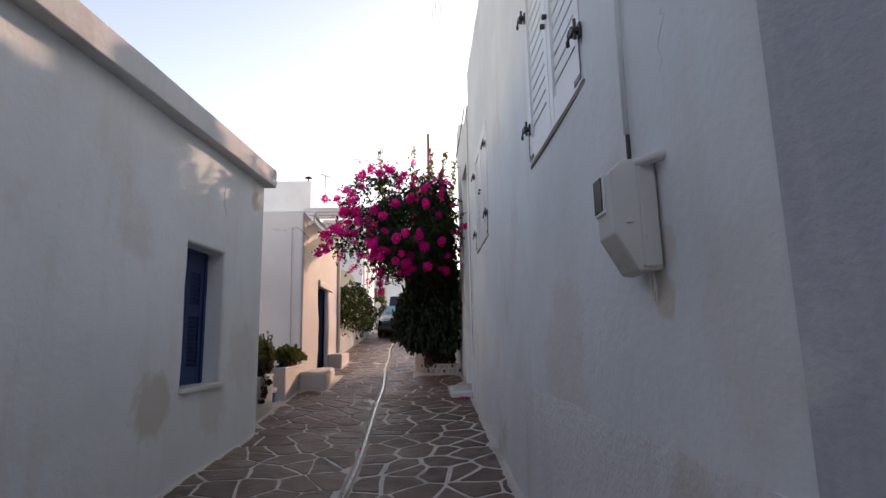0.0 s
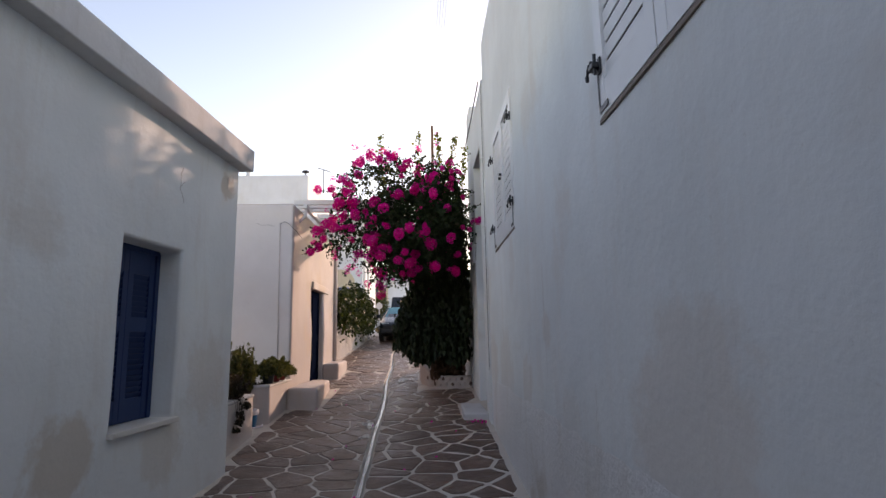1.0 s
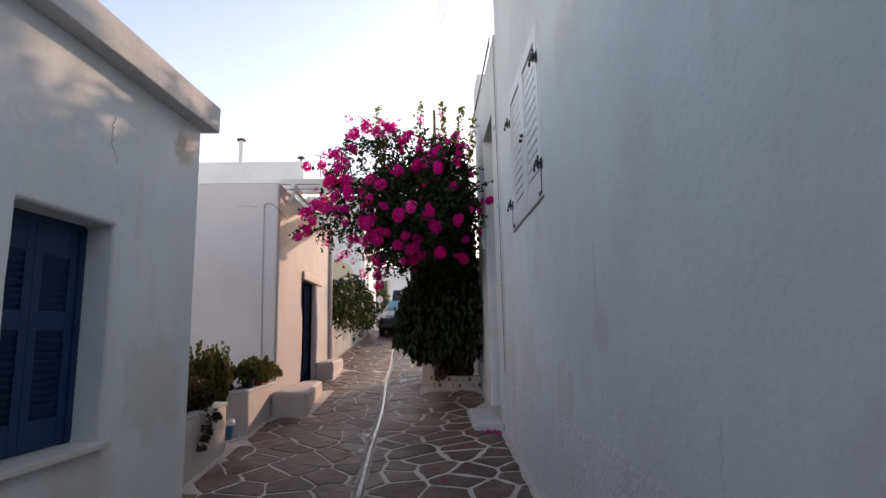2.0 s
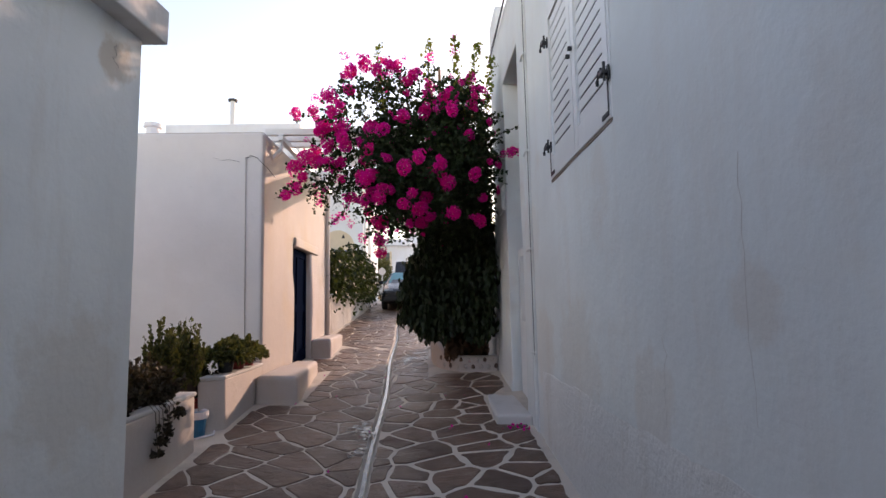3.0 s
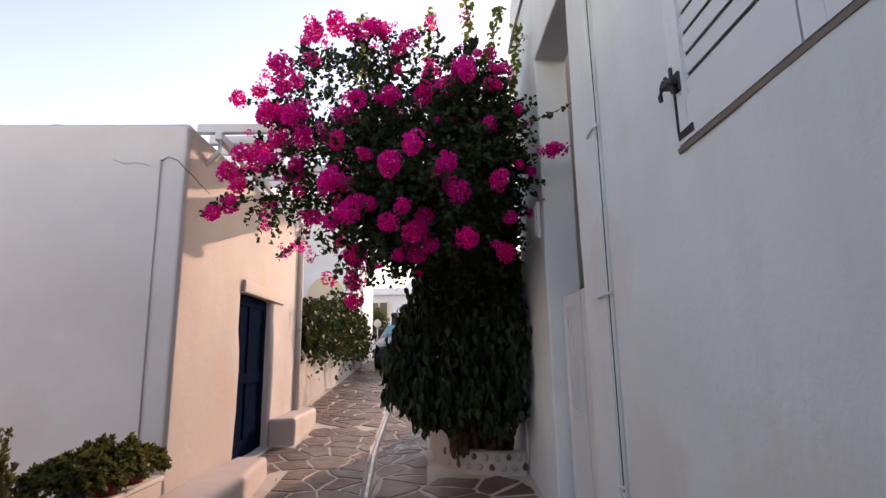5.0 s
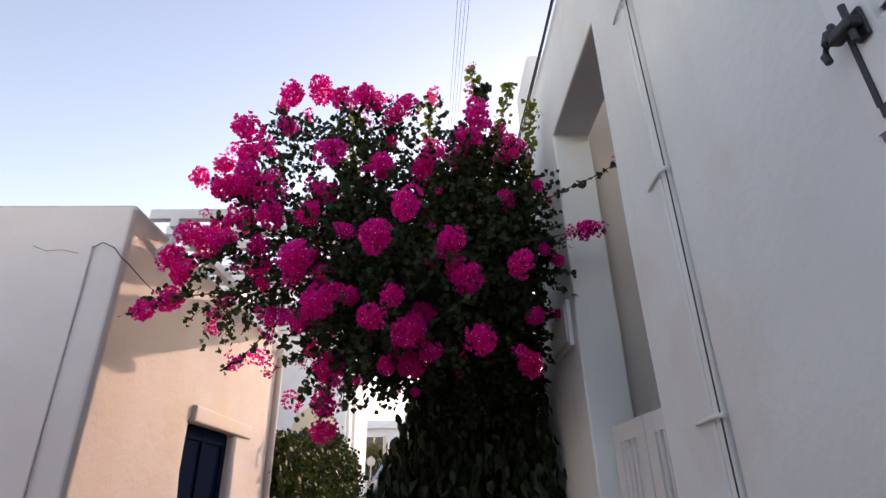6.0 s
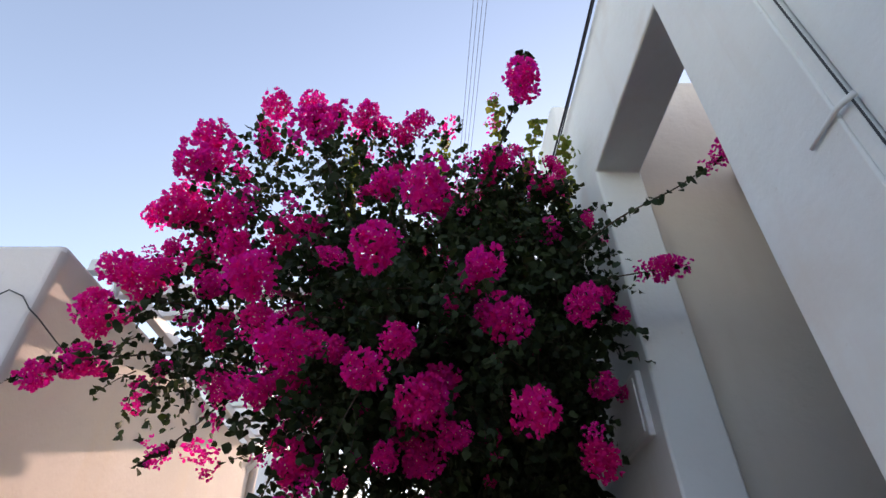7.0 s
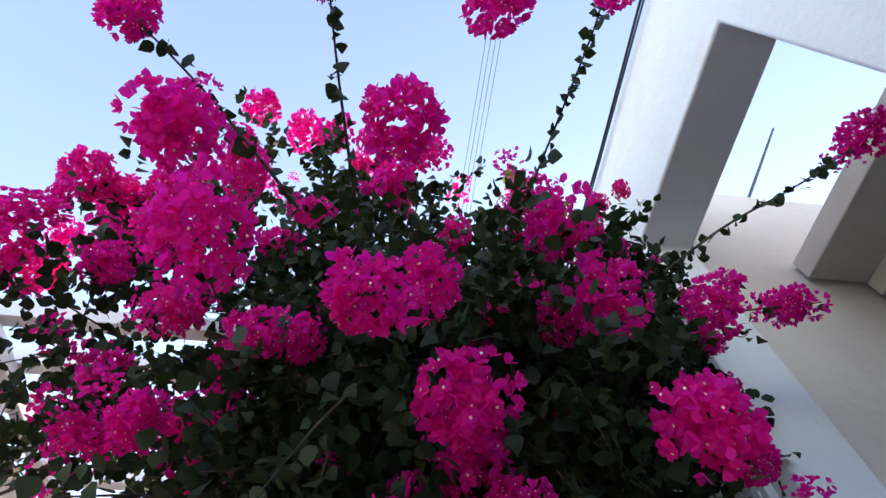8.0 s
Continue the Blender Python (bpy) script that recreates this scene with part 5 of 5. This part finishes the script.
def tree(x, y, z, h, r, seed, label):
    e = thing("tree", (x, y, z), label, "tree")
    rng = np.random.default_rng(seed)
    bm = bmesh.new()
    tube(bm, [(x, y, z - 0.1), (x + 0.03, y, z + h * 0.35), (x - 0.03, y, z + h * 0.8)], 0.06, 0.015, 8)
    for k in range(6):
        a = k * 1.1
        tube(bm, [(x, y, z + h * (0.25 + 0.06 * k)), (x + r * 0.6 * math.cos(a), y + r * 0.6 * math.sin(a), z + h * (0.5 + 0.07 * k))], 0.02, 0.006, 5)
    part("trunk", bm, M_BARK, e)
    P, D, S = [], [], []
    for k in range(140):
        d = rng.normal(size=3)
        d /= np.linalg.norm(d)
        c = np.array((x, y, z + h * 0.6)) + d * np.array((r, r, h * 0.42)) * rng.uniform(0.4, 1.0)
        for _ in range(22):
            P.append(c + rng.normal(size=3) * 0.09)
            D.append(rng.normal(size=3))
            S.append(rng.uniform(0.06, 0.11))
    put("crown", leaf_mesh("crown", P, D, S, 0.8, 0.4, rng), M_LEAF_SHRUB, e)["kind"] = "stuff"


tree(-2.75, 31.6, 2.3, 2.1, 0.6, 61, "small dark green round tree at the lane's end")
sign = thing("road_sign", (-2.55, 29.5, 2.1), "round road sign on a thin metal post", "sign")
bm = bmesh.new()
tube(bm, [(-2.55, 29.5, 1.9), (-2.55, 29.5, 3.75)], 0.03, 0.03, 8)
part("post", bm, M_CONCRETE, sign)
bm = bmesh.new()
bmesh.ops.create_cone(bm, cap_ends=True, segments=20, radius1=0.17, radius2=0.17, depth=0.03, matrix=pose(-2.55, 29.46, 3.55, 90))
part("disc", bm, M_CONCRETE, sign, "plain grey-white disc")

# ---- parked car ----
def build_car():
    x0, y0 = -1.12, 22.6
    z0 = gz(-1.02, 24.4) - 0.06
    e = thing("car", (x0, y0 + 2.1, z0), "black estate car with its tailgate raised, parked on the lane", "car")
    paint = painted("black_car_paint", (0.012, 0.015, 0.02), 0.22, (0.05, 0.05, 0.05), 0.1)
    # teal base colour paints the sky's reflection into the car windows
    glass = glass_mat("car_glass_sky_reflection", (0.08, 0.27, 0.32), 0.06)
    black = painted("black_trim", (0.015, 0.015, 0.016), 0.6)
    # stations along the car: y, half width, bottom, belt, roof, roof half width
    st = [(0.0, 0.70, 0.30, 0.62, 0.62, 0.66), (0.12, 0.82, 0.22, 0.72, 0.74, 0.72), (0.9, 0.87, 0.2, 0.86, 0.95, 0.74), (1.15, 0.87, 0.2, 0.9, 1.0, 0.72), (1.9, 0.87, 0.2, 0.93, 1.42, 0.60),
          (2.6, 0.87, 0.2, 0.94, 1.46, 0.60), (3.7, 0.86, 0.22, 0.95, 1.42, 0.58), (4.25, 0.80, 0.3, 0.9, 1.1, 0.58), (4.35, 0.74, 0.36, 0.8, 0.86, 0.6)]
    bm = bmesh.new()
    rings = []
    for y, hw, b, belt, rf, rw in st:
        prof = [(-hw * 0.92, b), (-hw, b + 0.15), (-hw, belt * 0.8), (-hw * 0.97, belt), (-rw, rf - 0.04), (-rw * 0.8, rf), (rw * 0.8, rf), (rw, rf - 0.04), (hw * 0.97, belt), (hw, belt * 0.8), (hw, b + 0.15), (hw * 0.92, b)]
        rings.append([bm.verts.new((x0 + px_, y0 + y, z0 + pz)) for px_, pz in prof])
    for q, w in zip(rings, rings[1:]):
        for k in range(12):
            bm.faces.new((q[k], q[(k + 1) % 12], w[(k + 1) % 12], w[k]))
    bm.faces.new(rings[0])
    bm.faces.new(rings[-1])
    body = soften(part("body", bm, paint, e), 0.03, 2, 35)

    def quad(name, pts, mat, parent, t=0.012, label=""):
        bm2 = bmesh.new()
        vs = [bm2.verts.new((x0 + p[0], y0 + p[1], z0 + p[2])) for p in pts]
        f = bm2.faces.new(vs)
        bm2.normal_update()
        nrm = f.normal.copy()
        r = bmesh.ops.extrude_face_region(bm2, geom=[f])
        for v in [g for g in r["geom"] if isinstance(g, bmesh.types.BMVert)]:
            v.co += nrm * t
        return part(name, bm2, mat, parent, label)

    quad("windscreen", [(-0.68, 1.16, 0.985), (0.68, 1.16, 0.985), (0.56, 1.86, 1.40), (-0.56, 1.86, 1.40)], glass, e, 0.012)
    for s in (-1, 1):
        quad("side_window", [(s * 0.86, 1.35, 0.97), (s * 0.86, 3.6, 0.97), (s * 0.62, 3.5, 1.38), (s * 0.63, 1.95, 1.38)], glass, e, 0.01 * s)
        quad("headlight", [(s * 0.42, 0.02, 0.58), (s * 0.74, 0.075, 0.60), (s * 0.76, 0.105, 0.73), (s * 0.44, 0.06, 0.70)], glass_mat("headlight_glass", (0.55, 0.58, 0.6), 0.1), e, -0.02 * s, "clear headlight")
        bm = bmesh.new()
        box(bm, x0 + s * 0.98 - 0.09, x0 + s * 0.98 + 0.09, y0 + 1.35, y0 + 1.47, z0 + 0.95, z0 + 1.09, None, 0.03)
        part("wing_mirror", bm, paint, e)
        for y in (0.82, 3.5):
            bm = bmesh.new()
            bmesh.ops.create_cone(bm, cap_ends=True, segments=24, radius1=0.31, radius2=0.31, depth=0.2, matrix=pose(x0 + s * 0.79, y0 + y, z0 + 0.31, 0, 90))
            wh = soften(part("wheel", bm, black, e), 0.03, 2)
            bm = bmesh.new()
            bmesh.ops.create_cone(bm, cap_ends=True, segments=20, radius1=0.2, radius2=0.17, depth=0.03, matrix=pose(x0 + s * 0.89, y0 + y, z0 + 0.31, 0, 90))
            part("rim", bm, M_CONCRETE, wh)
    for s in (-1, 1):
        quad("grille", [(s * 0.05, -0.012, 0.52), (s * 0.26, -0.01, 0.52), (s * 0.26, -0.01, 0.63), (s * 0.05, -0.012, 0.63)], black, e, 0.01)
    bm = bmesh.new()
    box(bm, x0 - 0.78, x0 + 0.78, y0 - 0.04, y0 + 0.1, z0 + 0.3, z0 + 0.46, None, 0.04)
    part("bumper", bm, black, e)
    bm = bmesh.new()
    box(bm, x0 - 0.26, x0 + 0.26, y0 - 0.052, y0 - 0.042, z0 + 0.33, z0 + 0.43)
    part("number_plate", bm, M_WHITE, e, "plain pale plate")
    gatep = [(-0.62, 3.85, 1.42), (0.62, 3.85, 1.42), (0.6, 4.5, 2.02), (-0.6, 4.5, 2.02)]
    tg = quad("tailgate", gatep, paint, e, 0.04)
    quad("pane", [(-0.5, 3.93, 1.51), (0.5, 3.93, 1.51), (0.48, 4.4, 1.94), (-0.48, 4.4, 1.94)], glass, tg, -0.012)


build_car()

# ---- utility pole and wires ----
pole = thing("utility_pole", (0.28, 24.5, 1.9), "brown wooden utility pole carrying wires", "pole")
bm = bmesh.new()
tube(bm, [(0.28, 24.5, 1.5), (0.28, 24.5, 11.4)], 0.09, 0.06, 12)
part("post", bm, painted("pole_wood", (0.16, 0.085, 0.05), 0.85), pole)
for k in range(4):
    bm = bmesh.new()
    a, b = Vector((0.18 + 0.07 * k, 24.5, 11.2)), Vector((0.55 + 0.05 * k, -14, 9.8))
    tube(bm, [a.lerp(b, i / 14) - Vector((0, 0, 1.3 * 4 * (i / 14) * (1 - i / 14))) for i in range(15)], 0.0038, 0.0038, 5)
    o = part("overhead_wire", bm, M_IRON)
    tagged(o, "thin dark overhead wire above the lane", "wire", "overhead wires")

# ---- fallen petals ----
rng = np.random.default_rng(88)
P, D = [], []
for k in range(40):
    x, y = (rng.normal(0.62, 0.08), rng.normal(9.15, 0.1)) if k < 22 else (rng.uniform(-2.0, 0.6), rng.uniform(6, 12))
    P.append((x, y, gz(x, y) + 0.02))
    D.append((rng.normal(), rng.normal(), 0.15))
o = put("fallen_bracts", leaf_mesh("fallen_bracts", P, D, np.full(40, 0.03), 1.4, 0.5, rng), M_BRACT)
tagged(o, "scattered magenta bracts fallen on the paving", "petals", kind="stuff")

# ---- paving: irregular flagstones set in pale mortar ----
def clip_poly(poly, nx, ny, c):
    out = []
    for (ax_, ay), (bx, by) in zip(poly, poly[1:] + poly[:1]):
        da, db = nx * ax_ + ny * ay - c, nx * bx + ny * by - c
        if da <= 0:
            out.append((ax_, ay))
        if da * db < 0:
            t = da / (da - db)
            out.append((ax_ + (bx - ax_) * t, ay + (by - ay) * t))
    return out


def edge_left(y):
    return ax(y) + 0.05 if y < 7.25 else (-2.30 if y < 10.2 else (-1.82 if y < 12.25 else (-2.3 if y < 13.4 else (-2.0 if y < 15.1 else -2.5))))


def edge_right(y):
    return 0.74 if y < 9.25 else (0.42 if y < 10.75 else (0.74 if y < 11.8 else (-0.28 if y < 14.4 else 0.74)))


def stones_between(y_lo, y_hi, seed):
    rng = np.random.default_rng(seed)
    pts = []
    y = y_lo - 0.6
    row = 0
    while y < y_hi + 0.6:
        x = -3.4 + 0.25 * (row % 2)
        while x < 1.6:
            pts.append((x + rng.uniform(-0.17, 0.17), y + rng.uniform(-0.13, 0.13)))
            x += rng.uniform(0.30, 0.70)
        y += 0.275
        row += 1
    res = []
    A = np.array(pts)
    for i, (px_, py_) in enumerate(pts):
        if not (y_lo <= py_ < y_hi):
            continue
        gu = gx(py_)
        poly = [(px_ - 0.8, py_ - 0.7), (px_ + 0.8, py_ - 0.7), (px_ + 0.8, py_ + 0.7), (px_ - 0.8, py_ + 0.7)]
        d2 = ((A - (px_, py_)) ** 2).sum(1)
        joint = rng.uniform(0.015, 0.028) if px_ > gu else rng.uniform(0.008, 0.019)
        for j in np.argsort(d2)[1:18]:
            qx, qy = pts[j]
            nx, ny = qx - px_, qy - py_
            L = math.hypot(nx, ny)
            nx, ny = nx / L, ny / L
            c = nx * (px_ + qx) / 2 + ny * (py_ + qy) / 2 - joint
            poly = clip_poly(poly, nx, ny, c)
            if len(poly) < 3:
                break
        if len(poly) < 3:
            continue
        for side in (-1, 1):
            if side < 0:
                half = clip_poly(clip_poly(poly, 1, 0, gu - 0.055), -1, 0, -edge_left(py_))
            else:
                half = clip_poly(clip_poly(poly, -1, 0, -(gu + 0.055)), 1, 0, edge_right(py_))
            n = len(half)
            if n < 3:
                continue
            area = abs(sum(p[0] * q[1] - q[0] * p[1] for p, q in zip(half, half[1:] + half[:1]))) / 2
            if area < 0.012:
                continue
            # break up long sides and round the corners a little
            fine = []
            for k in range(n):
                a, b = Vector(half[k]), Vector(half[(k + 1) % n])
                L = (b - a).length
                if L < 0.03:
                    fine.append(a.lerp(b, 0.5))
                    continue
                cut = min(0.018, L * 0.3)
                d = (b - a) / L
                nrm = Vector((d.y, -d.x))
                fine.append(a + d * cut)
                if L > 0.16:
                    fine.append(a.lerp(b, rng.uniform(0.35, 0.65)) + nrm * rng.uniform(-0.02, 0.012))
                fine.append(b - d * cut)
            mid = Vector((sum(p[0] for p in half) / n, sum(p[1] for p in half) / n))
            res.append((mid, fine))
    return res


def stone_geo(c, outline, rng, centre):
    """Vertices and faces of one flagstone: a slightly crowned top with a worn, sloping rim."""
    n = len(outline)
    h = rng.uniform(0.004, 0.010)
    tx, ty = rng.uniform(-0.01, 0.01), rng.uniform(-0.01, 0.01)
    V = []
    for p in outline:
        V.append((p.x, p.y, gz(p.x, p.y) - 0.02))
    for p in outline:
        V.append((p.x, p.y, gz(p.x, p.y) + h * 0.55))
    for p in outline:
        q = p + (c - p).normalized() * 0.007
        V.append((q.x, q.y, gz(q.x, q.y) + h + tx * (q.x - c.x) + ty * (q.y - c.y)))
    if centre:
        V = [(x - c.x, y - c.y, z - gz(c.x, c.y)) for x, y, z in V]
    F = []
    for k in range(n):
        q = (k + 1) % n
        F.append((k, q, n + q, n + k))
        F.append((n + k, n + q, 2 * n + q, 2 * n + k))
    F.append(tuple(range(2 * n, 3 * n)))
    return V, F


def build_paving():
    pav = tagged(new("pavement"), "irregular brown-grey flagstones with pale mortar joints", "paving", kind="structure")
    rng = np.random.default_rng(12)
    for c, outline in stones_between(3.8, 14.6, 5):
        V, F = stone_geo(c, outline, rng, True)
        me = bpy.data.meshes.new("flagstone")
        me.from_pydata(V, [], F)
        me.materials.append(M_STONE)
        o = new("flagstone", me)
        o.location = (c.x, c.y, gz(c.x, c.y))
        o.parent = pav
    for lo, hi, sd in ((-7.0, 3.8, 6), (14.6, 26.0, 7)):
        V, F = [], []
        for c, outline in stones_between(lo, hi, sd):
            v, f = stone_geo(c, outline, rng, False)
            F += [tuple(i + len(V) for i in q) for q in f]
            V += v
        me = bpy.data.meshes.new("flagstones")
        me.from_pydata(V, [], F)
        me.materials.append(M_STONE)
        o = new("flagstones", me)
        o.parent = pav
        o["kind"] = "stuff"


build_paving()
